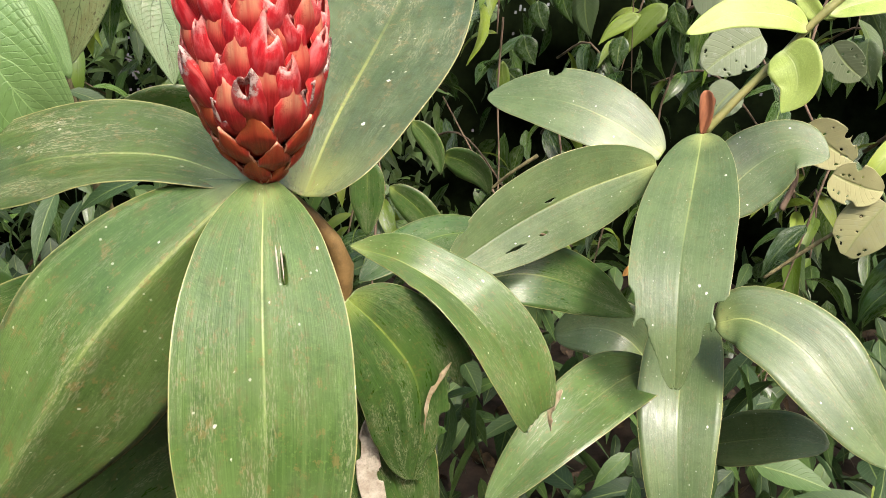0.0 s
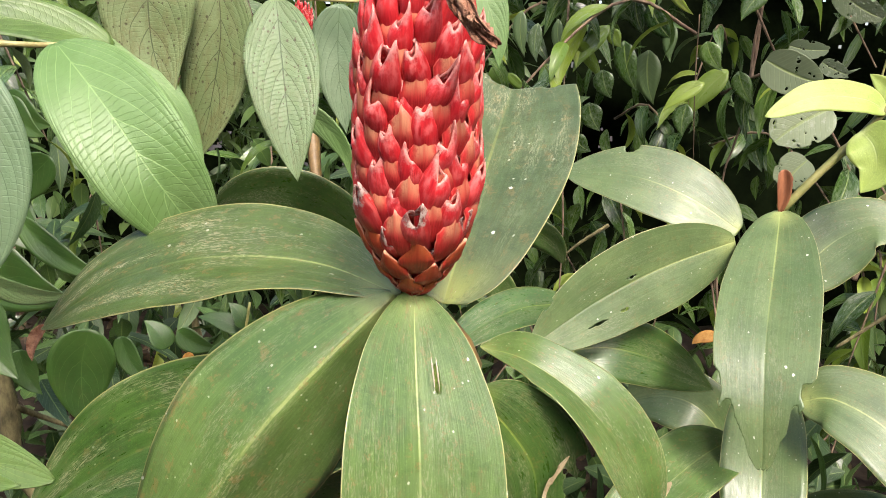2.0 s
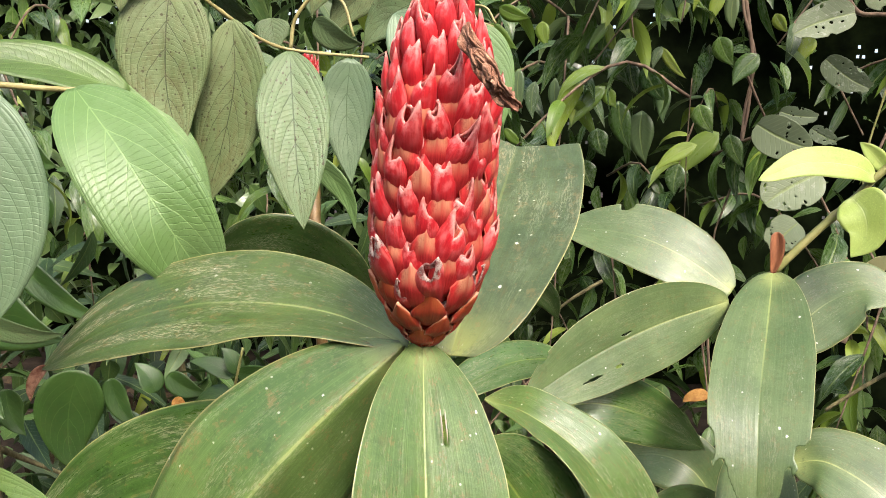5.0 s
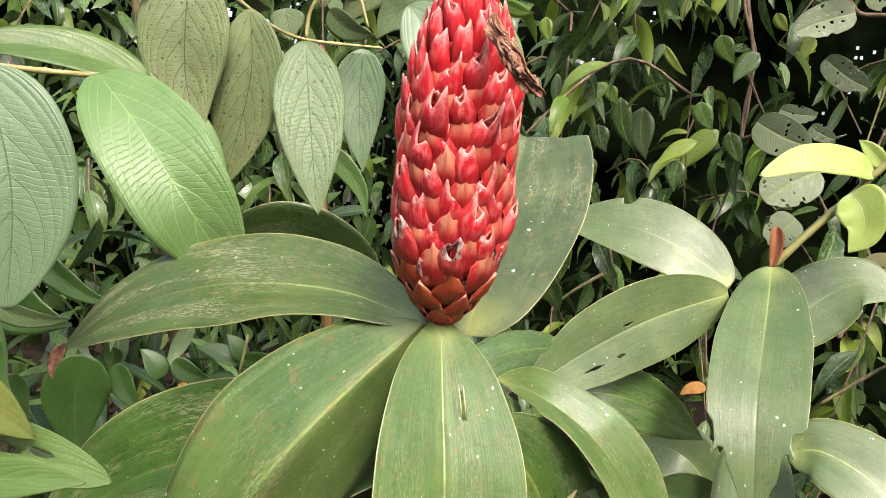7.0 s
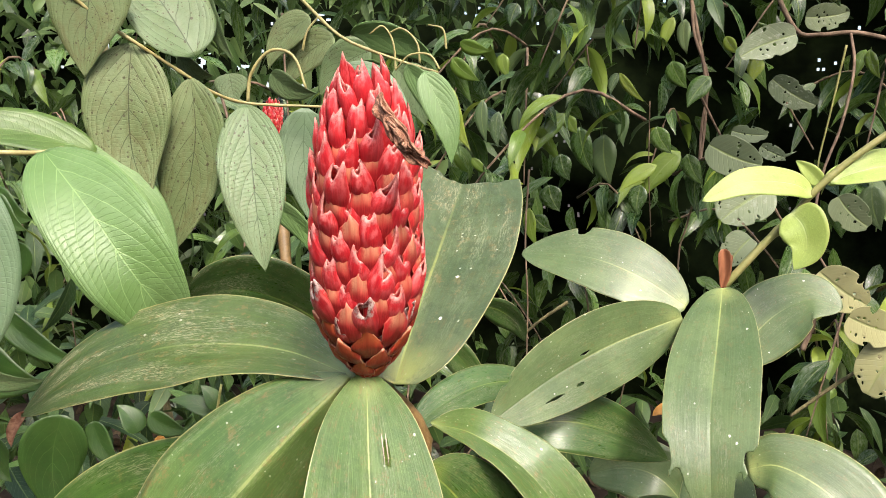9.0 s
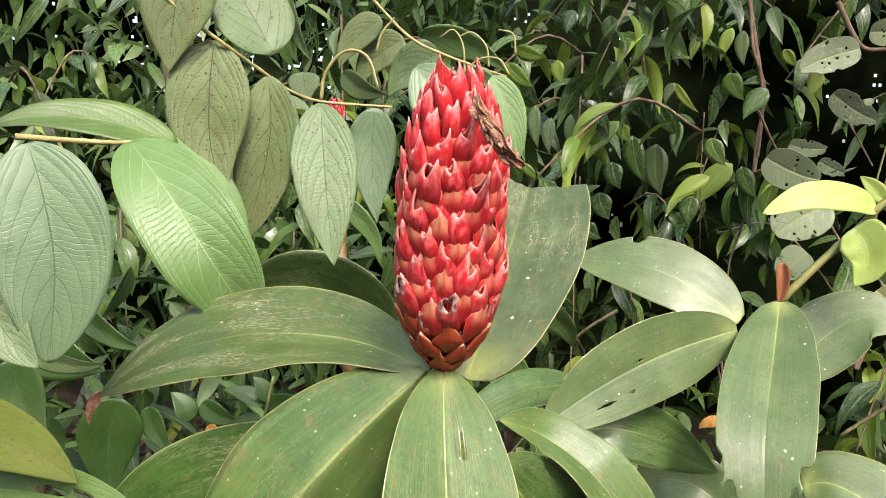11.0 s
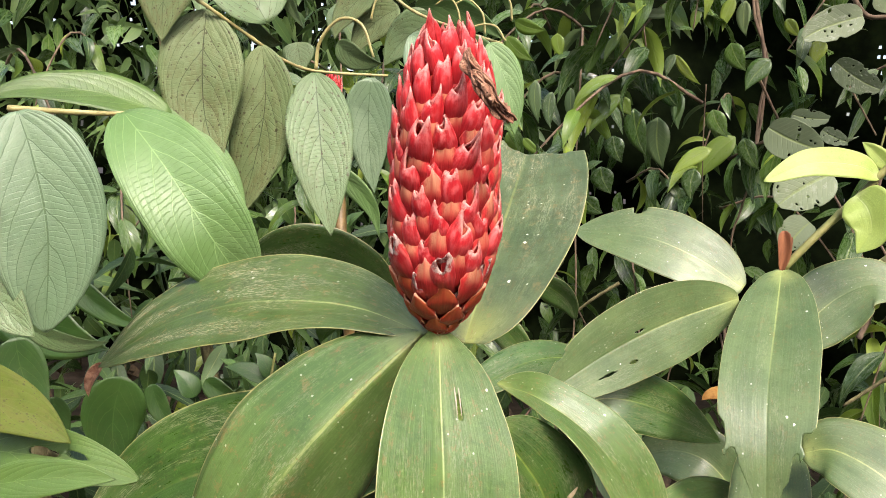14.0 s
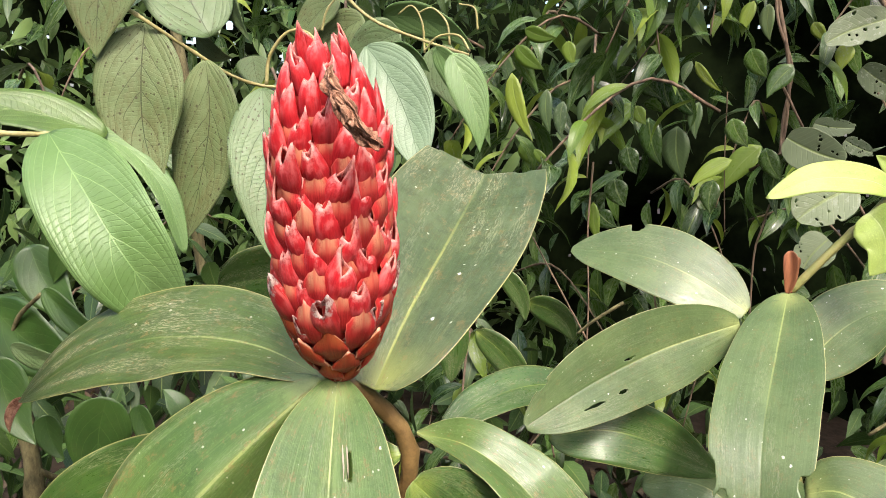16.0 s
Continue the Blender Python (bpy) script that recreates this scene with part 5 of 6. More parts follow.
leaf(creeper, WOOD_GLOSS, ((-0.015, 1.650, 1.654), (-0.010, 1.650, 1.628), (-0.000, 1.650, 1.604), (0.012, 1.650, 1.584)), 0.040, (-0.268, -0.962, -0.054), (-0.275, -0.946, -0.173), nu=10, nv=4, a=0.7, b=1.25, seed=53)
leaf(creeper, WOOD_GLOSS, ((-0.089, 1.650, 1.661), (-0.097, 1.650, 1.645), (-0.102, 1.650, 1.628), (-0.103, 1.650, 1.612)), 0.040, (-0.112, -0.992, 0.055), (-0.177, -0.984, 0.014), nu=10, nv=4, a=0.7, b=1.25, seed=54)
leaf(creeper, WOOD_GLOSS, ((0.220, 1.650, 1.410), (0.229, 1.650, 1.388), (0.242, 1.650, 1.369), (0.256, 1.650, 1.354)), 0.043, (-0.341, -0.928, -0.149), (-0.256, -0.935, -0.246), nu=10, nv=4, a=0.7, b=1.25, seed=55)
leaf(creeper, WOOD_LIGHT, ((0.379, 1.825, 1.626), (0.389, 1.825, 1.611), (0.400, 1.825, 1.598), (0.412, 1.825, 1.588)), 0.029, (-0.404, -0.880, -0.250), (-0.291, -0.884, -0.365), nu=10, nv=4, a=0.7, b=1.25, seed=56)
leaf(creeper, WOOD_LIGHT, ((0.419, 1.650, 1.559), (0.412, 1.650, 1.542), (0.408, 1.650, 1.524), (0.408, 1.650, 1.508)), 0.035, (-0.386, -0.909, 0.155), (-0.463, -0.886, 0.005), nu=10, nv=4, a=0.7, b=1.25, seed=57)
leaf(creeper, WOOD_LIGHT, ((0.684, 1.825, 1.603), (0.675, 1.825, 1.582), (0.670, 1.825, 1.560), (0.669, 1.825, 1.540)), 0.028, (-0.456, -0.867, 0.201), (-0.553, -0.833, 0.025), nu=10, nv=4, a=0.7, b=1.25, seed=58)
leaf(creeper, WOOD_LIGHT, ((0.678, 1.790, 1.598), (0.685, 1.790, 1.575), (0.695, 1.790, 1.553), (0.708, 1.790, 1.536)), 0.028, (-0.557, -0.813, -0.171), (-0.458, -0.823, -0.336), nu=10, nv=4, a=0.7, b=1.25, seed=59)
leaf(creeper, WOOD_GLOSS, ((0.196, 1.650, 1.285), (0.192, 1.650, 1.262), (0.191, 1.650, 1.239), (0.195, 1.650, 1.218)), 0.043, (-0.353, -0.933, 0.069), (-0.337, -0.940, -0.056), nu=10, nv=4, a=0.7, b=1.25, seed=60)
leaf(creeper, WOOD_GLOSS, ((0.020, 1.650, 1.344), (0.025, 1.650, 1.323), (0.033, 1.650, 1.303), (0.044, 1.650, 1.287)), 0.045, (-0.251, -0.966, -0.059), (-0.208, -0.968, -0.140), nu=10, nv=4, a=0.7, b=1.25, seed=61)
leaf(creeper, WOOD_GLOSS, ((-0.001, 1.650, 1.276), (0.005, 1.650, 1.254), (0.015, 1.650, 1.234), (0.027, 1.650, 1.218)), 0.052, (-0.226, -0.972, -0.067), (-0.173, -0.976, -0.132), nu=10, nv=4, a=0.7, b=1.25, seed=62)
leaf(creeper, WOOD_GLOSS, ((-0.031, 1.650, 1.206), (-0.018, 1.650, 1.193), (-0.002, 1.650, 1.181), (0.013, 1.650, 1.175)), 0.043, (-0.130, -0.983, -0.128), (-0.070, -0.986, -0.153), nu=10, nv=4, a=0.7, b=1.25, seed=63)
leaf(creeper, WOOD_GLOSS, ((0.620, 1.650, 1.281), (0.613, 1.650, 1.251), (0.611, 1.650, 1.219), (0.614, 1.650, 1.192)), 0.055, (-0.546, -0.828, 0.130), (-0.546, -0.836, -0.064), nu=10, nv=4, a=0.7, b=1.25, seed=64)
leaf(creeper, WOOD_GREY, ((0.663, 1.650, 1.307), (0.667, 1.650, 1.272), (0.677, 1.650, 1.239), (0.691, 1.650, 1.212)), 0.055, (-0.569, -0.818, -0.079), (-0.474, -0.846, -0.244), nu=10, nv=4, a=0.7, b=1.25, seed=65)
leaf(creeper, WOOD_LIGHT, ((-0.041, 1.650, 1.223), (-0.038, 1.650, 1.192), (-0.031, 1.650, 1.162), (-0.019, 1.650, 1.138)), 0.029, (-0.218, -0.976, -0.018), (-0.169, -0.982, -0.081), nu=10, nv=4, a=0.7, b=1.25, seed=66)
leaf(creeper, WOOD_GLOSS, ((0.241, 1.650, 1.547), (0.251, 1.650, 1.526), (0.263, 1.650, 1.507), (0.277, 1.650, 1.492)), 0.043, (-0.377, -0.911, -0.166), (-0.298, -0.911, -0.286), nu=10, nv=4, a=0.7, b=1.25, seed=67)
leaf(creeper, WOOD_GLOSS, ((0.322, 1.650, 1.517), (0.304, 1.650, 1.497), (0.289, 1.650, 1.475), (0.280, 1.650, 1.452)), 0.044, (-0.232, -0.949, 0.216), (-0.346, -0.929, 0.133), nu=10, nv=4, a=0.7, b=1.25, seed=68)
climber = thing('holed_climber', 'climber with round grey-green leaves eaten full of holes', 'climber')
leaf(climber, HOLED, ((0.446, 1.500, 1.585), (0.409, 1.500, 1.573), (0.374, 1.500, 1.558), (0.346, 1.500, 1.540)), 0.065, (-0.032, -0.994, 0.105), (-0.096, -0.984, 0.152), a=0.35, b=0.5, nu=40, nv=26, bites=((0.45, -1.05, 0.046, 0.23), (0.86, -1.05, 0.071, 0.28), (0.9, 1.05, 0.07, 0.21), (0.22, -0.34, 0.021, 0.032), (0.54, -0.36, 0.01, 0.07), (0.15, 0.0, 0.023, 0.034), (0.63, -0.24, 0.019, 0.069), (0.4, -0.23, 0.016, 0.067), (0.63, -0.55, 0.013, 0.044), (0.48, 0.78, 0.018, 0.059), (0.21, 0.22, 0.021, 0.061), (0.48, 0.72, 0.012, 0.042)), seed=70)
leaf(climber, HOLED, ((0.457, 1.500, 1.616), (0.485, 1.500, 1.617), (0.512, 1.500, 1.621), (0.535, 1.500, 1.628)), 0.053, (0.010, -0.944, -0.329), (0.071, -0.968, -0.239), a=0.35, b=0.5, nu=40, nv=26, bites=((0.78, 1.05, 0.049, 0.21), (0.42, 1.05, 0.06, 0.37), (0.73, -1.05, 0.072, 0.18), (0.41, -0.3, 0.023, 0.047), (0.88, 0.84, 0.013, 0.031), (0.31, 0.32, 0.011, 0.048), (0.73, -0.82, 0.015, 0.043), (0.26, -0.16, 0.015, 0.054), (0.56, 0.28, 0.022, 0.041), (0.48, -0.08, 0.01, 0.074), (0.42, 0.25, 0.011, 0.036), (0.75, 0.82, 0.021, 0.071), (0.18, -0.62, 0.009, 0.039), (0.31, -0.01, 0.017, 0.065), (0.76, -0.74, 0.01, 0.07), (0.54, 0.58, 0.017, 0.046), (0.27, -0.62, 0.01, 0.043), (0.66, 0.62, 0.015, 0.065), (0.2, 0.7, 0.01, 0.041)), seed=71)
leaf(climber, HOLED, ((0.421, 1.550, 1.507), (0.450, 1.550, 1.486), (0.480, 1.550, 1.469), (0.508, 1.550, 1.458)), 0.055, (-0.225, -0.923, -0.312), (-0.129, -0.940, -0.316), a=0.35, b=0.5, nu=40, nv=26, bites=((0.47, -1.05, 0.058, 0.18), (0.81, 1.05, 0.072, 0.28), (0.61, -1.05, 0.071, 0.3), (0.51, -0.77, 0.016, 0.032), (0.53, -0.32, 0.017, 0.049), (0.28, -0.53, 0.01, 0.07), (0.52, 0.71, 0.013, 0.069), (0.46, -0.54, 0.019, 0.072), (0.76, -0.6, 0.01, 0.044), (0.86, 0.79, 0.02, 0.07), (0.36, 0.17, 0.015, 0.061), (0.46, 0.3, 0.018, 0.04), (0.46, 0.76, 0.022, 0.053)), seed=72)
leaf(climber, HOLED, ((0.343, 1.500, 1.402), (0.367, 1.500, 1.397), (0.391, 1.500, 1.396), (0.411, 1.500, 1.397)), 0.035, (-0.045, -0.970, -0.240), (0.012, -0.982, -0.188), a=0.35, b=0.5, nu=40, nv=26, bites=((0.81, 1.05, 0.046, 0.21), (0.47, -1.05, 0.041, 0.35), (0.55, 1.05, 0.059, 0.18), (0.58, -0.84, 0.021, 0.051), (0.28, -0.06, 0.012, 0.038), (0.15, -0.1, 0.009, 0.051), (0.56, 0.13, 0.014, 0.032), (0.55, -0.82, 0.015, 0.033), (0.41, 0.81, 0.01, 0.062), (0.29, -0.32, 0.017, 0.036), (0.4, -0.17, 0.011, 0.071), (0.37, 0.01, 0.018, 0.065), (0.57, -0.85, 0.023, 0.072), (0.69, -0.74, 0.019, 0.035), (0.87, -0.73, 0.013, 0.054), (0.25, 0.18, 0.009, 0.045)), seed=73)
leaf(climber, HOLED, ((0.285, 1.400, 1.373), (0.318, 1.400, 1.357), (0.351, 1.400, 1.345), (0.381, 1.400, 1.339)), 0.075, (-0.116, -0.964, -0.238), (-0.044, -0.976, -0.213), a=0.35, b=0.5, nu=40, nv=26, bites=((0.81, 1.05, 0.079, 0.18), (0.68, 1.05, 0.076, 0.19), (0.95, 1.05, 0.039, 0.19), (0.88, 0.57, 0.02, 0.058), (0.3, -0.67, 0.01, 0.055), (0.84, -0.31, 0.018, 0.068), (0.74, 0.36, 0.016, 0.059), (0.54, 0.7, 0.016, 0.055), (0.47, -0.58, 0.012, 0.052), (0.43, -0.74, 0.017, 0.074), (0.75, -0.34, 0.017, 0.049), (0.54, -0.15, 0.019, 0.073), (0.48, -0.62, 0.021, 0.058), (0.51, -0.3, 0.013, 0.051)), seed=74)
leaf(climber, HOLED, ((0.389, 1.350, 1.300), (0.358, 1.350, 1.282), (0.329, 1.350, 1.260), (0.307, 1.350, 1.238)), 0.091, (-0.163, -0.946, 0.282), (-0.254, -0.933, 0.255), a=0.35, b=0.5, nu=40, nv=26, bites=((0.53, -1.05, 0.045, 0.24), (0.33, 1.05, 0.053, 0.26), (0.92, -1.05, 0.052, 0.22), (0.76, -0.85, 0.017, 0.068), (0.54, -0.39, 0.014, 0.041), (0.46, -0.76, 0.016, 0.062), (0.58, 0.23, 0.017, 0.044), (0.8, 0.73, 0.022, 0.059), (0.83, 0.61, 0.018, 0.049), (0.46, 0.13, 0.02, 0.058), (0.76, -0.55, 0.011, 0.062), (0.6, -0.33, 0.012, 0.043)), seed=75)
leaf(climber, HOLED, ((0.481, 1.300, 1.294), (0.497, 1.300, 1.274), (0.516, 1.300, 1.257), (0.534, 1.300, 1.245)), 0.058, (-0.289, -0.923, -0.255), (-0.185, -0.947, -0.263), a=0.35, b=0.5, nu=40, nv=26, bites=((0.51, 1.05, 0.074, 0.21), (0.77, -1.05, 0.047, 0.15), (0.78, -1.05, 0.053, 0.31), (0.7, -0.72, 0.018, 0.07), (0.49, -0.6, 0.015, 0.065), (0.3, -0.65, 0.015, 0.056), (0.53, -0.56, 0.016, 0.036), (0.49, 0.2, 0.019, 0.042), (0.3, -0.24, 0.015, 0.064), (0.78, -0.72, 0.012, 0.051), (0.32, -0.16, 0.018, 0.063), (0.7, 0.23, 0.016, 0.072), (0.37, 0.45, 0.012, 0.055), (0.84, 0.25, 0.019, 0.045)), seed=76)
leaf(climber, HOLED, ((0.375, 1.400, 1.373), (0.390, 1.400, 1.365), (0.406, 1.400, 1.358), (0.420, 1.400, 1.354)), 0.030, (-0.147, -0.953, -0.263), (-0.065, -0.969, -0.239), a=0.35, b=0.5, nu=40, nv=26, bites=((0.82, 1.05, 0.079, 0.27), (0.34, -1.05, 0.035, 0.34), (0.58, 1.05, 0.064, 0.17), (0.67, 0.17, 0.019, 0.06), (0.16, 0.47, 0.011, 0.055), (0.2, -0.1, 0.013, 0.041), (0.66, -0.74, 0.018, 0.067), (0.18, -0.45, 0.012, 0.05), (0.29, -0.0, 0.01, 0.071), (0.5, -0.15, 0.023, 0.041), (0.59, 0.45, 0.013, 0.06), (0.88, -0.22, 0.023, 0.056), (0.9, 0.58, 0.022, 0.069), (0.88, 0.74, 0.01, 0.074), (0.63, 0.37, 0.023, 0.064), (0.71, -0.11, 0.022, 0.047)), seed=77)
leaf(climber, HOLED_PALE, ((0.448, 1.250, 1.173), (0.474, 1.250, 1.152), (0.502, 1.250, 1.134), (0.527, 1.250, 1.122)), 0.075, (-0.172, -0.962, -0.211), (-0.078, -0.983, -0.165), a=0.35, b=0.5, nu=40, nv=26, bites=((0.59, -1.05, 0.066, 0.32), (0.75, -1.05, 0.08, 0.3), (0.35, 1.05, 0.053, 0.16), (0.8, 0.56, 0.021, 0.038), (0.86, -0.06, 0.023, 0.046), (0.31, -0.26, 0.014, 0.07), (0.76, 0.05, 0.01, 0.062), (0.32, 0.3, 0.014, 0.053), (0.7, -0.19, 0.013, 0.055), (0.2, 0.71, 0.014, 0.034), (0.87, -0.81, 0.012, 0.045), (0.58, 0.29, 0.018, 0.061), (0.31, -0.66, 0.024, 0.056)), seed=78)
leaf(climber, HOLED_PALE, ((0.499, 1.250, 1.101), (0.526, 1.250, 1.090), (0.554, 1.250, 1.082), (0.579, 1.250, 1.079)), 0.070, (-0.053, -0.990, -0.129), (-0.004, -1.000, -0.030), a=0.35, b=0.5, nu=40, nv=26, bites=((0.32, -1.05, 0.069, 0.36), (0.55, 1.05, 0.061, 0.29), (0.36, -1.05, 0.045, 0.39), (0.51, -0.4, 0.014, 0.059), (0.47, 0.8, 0.022, 0.038), (0.84, 0.57, 0.019, 0.031), (0.18, -0.21, 0.02, 0.042), (0.39, -0.22, 0.015, 0.034), (0.43, 0.56, 0.016, 0.048), (0.28, 0.63, 0.014, 0.065), (0.42, -0.62, 0.009, 0.05), (0.18, 0.63, 0.013, 0.055), (0.85, -0.63, 0.016, 0.03), (0.57, -0.03, 0.018, 0.038), (0.78, -0.55, 0.013, 0.034), (0.27, -0.27, 0.023, 0.05)), seed=79)
leaf(climber, HOLED_PALE, ((0.589, 1.250, 1.061), (0.570, 1.250, 1.032), (0.553, 1.250, 1.001), (0.542, 1.250, 0.972)), 0.086, (-0.481, -0.815, 0.325), (-0.539, -0.819, 0.198), a=0.35, b=0.5, nu=40, nv=26, bites=((0.93, 1.05, 0.051, 0.2), (0.93, 1.05, 0.032, 0.36), (0.85, 1.05, 0.067, 0.22), (0.77, -0.67, 0.017, 0.066), (0.78, 0.7, 0.023, 0.055), (0.85, 0.49, 0.023, 0.074), (0.88, -0.68, 0.021, 0.064), (0.37, 0.36, 0.021, 0.039), (0.25, 0.72, 0.011, 0.049), (0.69, 0.64, 0.014, 0.03), (0.16, 0.66, 0.022, 0.055), (0.59, 0.13, 0.012, 0.049)), seed=80)
leaf(climber, HOLED, ((0.338, 1.250, 1.222), (0.325, 1.250, 1.207), (0.314, 1.250, 1.190), (0.307, 1.250, 1.173)), 0.060, (-0.311, -0.915, 0.256), (-0.369, -0.913, 0.174), a=0.35, b=0.5, nu=40, nv=26, bites=((0.92, 1.05, 0.062, 0.34), (0.52, 1.05, 0.079, 0.2), (0.92, -1.05, 0.058, 0.39), (0.51, 0.72, 0.012, 0.053), (0.44, -0.66, 0.019, 0.063), (0.24, -0.38, 0.019, 0.031), (0.67, 0.09, 0.017, 0.041), (0.59, 0.76, 0.014, 0.035), (0.81, -0.48, 0.011, 0.065), (0.65, 0.61, 0.022, 0.047), (0.54, -0.62, 0.02, 0.057), (0.8, 0.76, 0.017, 0.032), (0.86, -0.21, 0.017, 0.06), (0.65, -0.45, 0.013, 0.075), (0.85, 0.16, 0.018, 0.043)), seed=81)
part('stem', tube(((0.409, 1.550, 1.678), (0.458, 1.550, 1.599), (0.500, 1.550, 1.592), (0.563, 1.550, 1.598), (0.633, 1.550, 1.586)), 0.0050, 0.0040), VINE, climber)
part('stem', tube(((0.557, 1.550, 1.597), (0.553, 1.500, 1.526), (0.525, 1.450, 1.419), (0.485, 1.400, 1.326), (0.465, 1.350, 1.219), (0.483, 1.300, 1.158)), 0.0030, 0.0020, n=40), VINE, climber)
vine = thing('hanging_vine', 'brown woody vine hanging before the thicket', 'vine', 'hanging vines')
part('stem', tube(((0.273, 1.750, 1.740), (0.305, 1.750, 1.620), (0.328, 1.740, 1.521), (0.334, 1.740, 1.423), (0.327, 1.720, 1.333)), 0.0050, 0.0035, n=30, lump=0.25), VINE, vine)
vine = thing('hanging_vine', 'brown woody vine hanging before the thicket', 'vine', 'hanging vines')
part('stem', tube(((0.281, 1.755, 1.742), (0.297, 1.745, 1.619), (0.335, 1.745, 1.522), (0.327, 1.735, 1.422), (0.327, 1.725, 1.310)), 0.0035, 0.0024, n=30, lump=0.25), VINE, vine)
vine = thing('hanging_vine', 'brown woody vine hanging before the thicket', 'vine', 'hanging vines')
part('stem', tube(((-0.044, 1.600, 1.309), (-0.044, 1.600, 1.163), (-0.031, 1.600, 1.014), (-0.026, 1.600, 0.836)), 0.0022, 0.0015, n=30, lump=0.25), VINE, vine)
vine = thing('hanging_vine', 'brown woody vine hanging before the thicket', 'vine', 'hanging vines')
part('stem', tube(((0.300, 1.700, 1.505), (0.369, 1.700, 1.386), (0.397, 1.700, 1.338)), 0.0030, 0.0021, n=30, lump=0.25), VINE, vine)
vine = thing('hanging_vine', 'thin pale green vine hanging before the thicket', 'vine', 'hanging vines')
part('stem', tube(((0.568, 1.600, 1.581), (0.551, 1.600, 1.448), (0.537, 1.600, 1.323), (0.554, 1.600, 1.197)), 0.0022, 0.0015, n=30, lump=0.25), STEM_GREEN, vine)
vine = thing('hanging_vine', 'brown woody vine hanging before the thicket', 'vine', 'hanging vines')
part('stem', tube(((0.450, 1.600, 1.490), (0.501, 1.600, 1.412), (0.526, 1.600, 1.374)), 0.0020, 0.0014, n=30, lump=0.25), VINE, vine)
vine = thing('hanging_vine', 'brown woody vine hanging before the thicket', 'vine', 'hanging vines')
part('stem', tube(((0.333, 1.700, 1.323), (0.306, 1.700, 1.197), (0.295, 1.700, 1.108), (0.312, 1.700, 0.808)), 0.0025, 0.0017, n=30, lump=0.25), VINE, vine)
vine = thing('hanging_vine', 'brown woody vine hanging before the thicket', 'vine', 'hanging vines')
part('stem', tube(((0.218, 1.800, 1.473), (0.227, 1.800, 1.317), (0.243, 1.800, 1.158)), 0.0015, 0.0010, n=30, lump=0.25), VINE, vine)
vine = thing('hanging_vine', 'brown woody vine hanging before the thicket', 'vine', 'hanging vines')
part('stem', tube(((0.047, 1.200, 1.103), (0.007, 1.200, 1.072), (-0.020, 1.200, 1.046)), 0.0030, 0.0021, n=30, lump=0.25), BARK, vine)
vine = thing('hanging_vine', 'brown woody vine hanging before the thicket', 'vine', 'hanging vines')
part('stem', tube(((0.577, 1.300, 1.026), (0.511, 1.300, 0.973), (0.441, 1.300, 0.909)), 0.0040, 0.0028, n=30, lump=0.25), BARK, vine)
vine = thing('hanging_vine', 'brown woody vine hanging before the thicket', 'vine', 'hanging vines')
part('stem', tube(((-0.023, 1.500, 0.963), (-0.080, 1.500, 1.054), (-0.143, 1.500, 1.156)), 0.0020, 0.0014, n=30, lump=0.25), VINE, vine)
vine = thing('hanging_vine', 'brown woody vine hanging before the thicket', 'vine', 'hanging vines')
part('stem', tube(((0.164, 1.300, 1.187), (0.221, 1.300, 1.071), (0.251, 1.300, 0.930)), 0.0030, 0.0021, n=30, lump=0.25), VINE, vine)
vine = thing('hanging_vine', 'brown woody vine hanging before the thicket', 'vine', 'hanging vines')
part('stem', tube(((0.450, 1.300, 1.028), (0.463, 1.300, 1.088), (0.435, 1.300, 1.145)), 0.0050, 0.0035, n=30, lump=0.25), VINE, vine)
vine = thing('hanging_vine', 'brown woody vine hanging before the thicket', 'vine', 'hanging vines')
part('stem', tube(((-0.112, 1.100, 1.035), (-0.054, 1.100, 0.948), (-0.033, 1.100, 0.876)), 0.0020, 0.0014, n=30, lump=0.25), VINE, vine)
far_trunk = thing('thin_tree', 'thin dark tree trunk behind the shrub', 'tree')
part('trunk', tube(((-1.249, 1.900, 1.826), (-1.209, 1.900, 1.557), (-1.168, 1.900, 1.375), (-1.138, 1.900, 0.995), (-0.950, 2.000, -0.030)), 0.0140, 0.0220, n=40, lump=0.2), BARK, far_trunk)
leaf(creeper, DEAD_ORANGE, ((0.243, 1.250, 0.923), (0.227, 1.250, 0.921), (0.213, 1.250, 0.915), (0.203, 1.250, 0.905)), 0.022, (-0.067, -0.787, 0.613), (-0.429, -0.774, 0.466), label='orange dead leaf caught in the creeper', name='dead_leaf', nu=16, nv=6, a=0.55, b=0.9, seed=17)


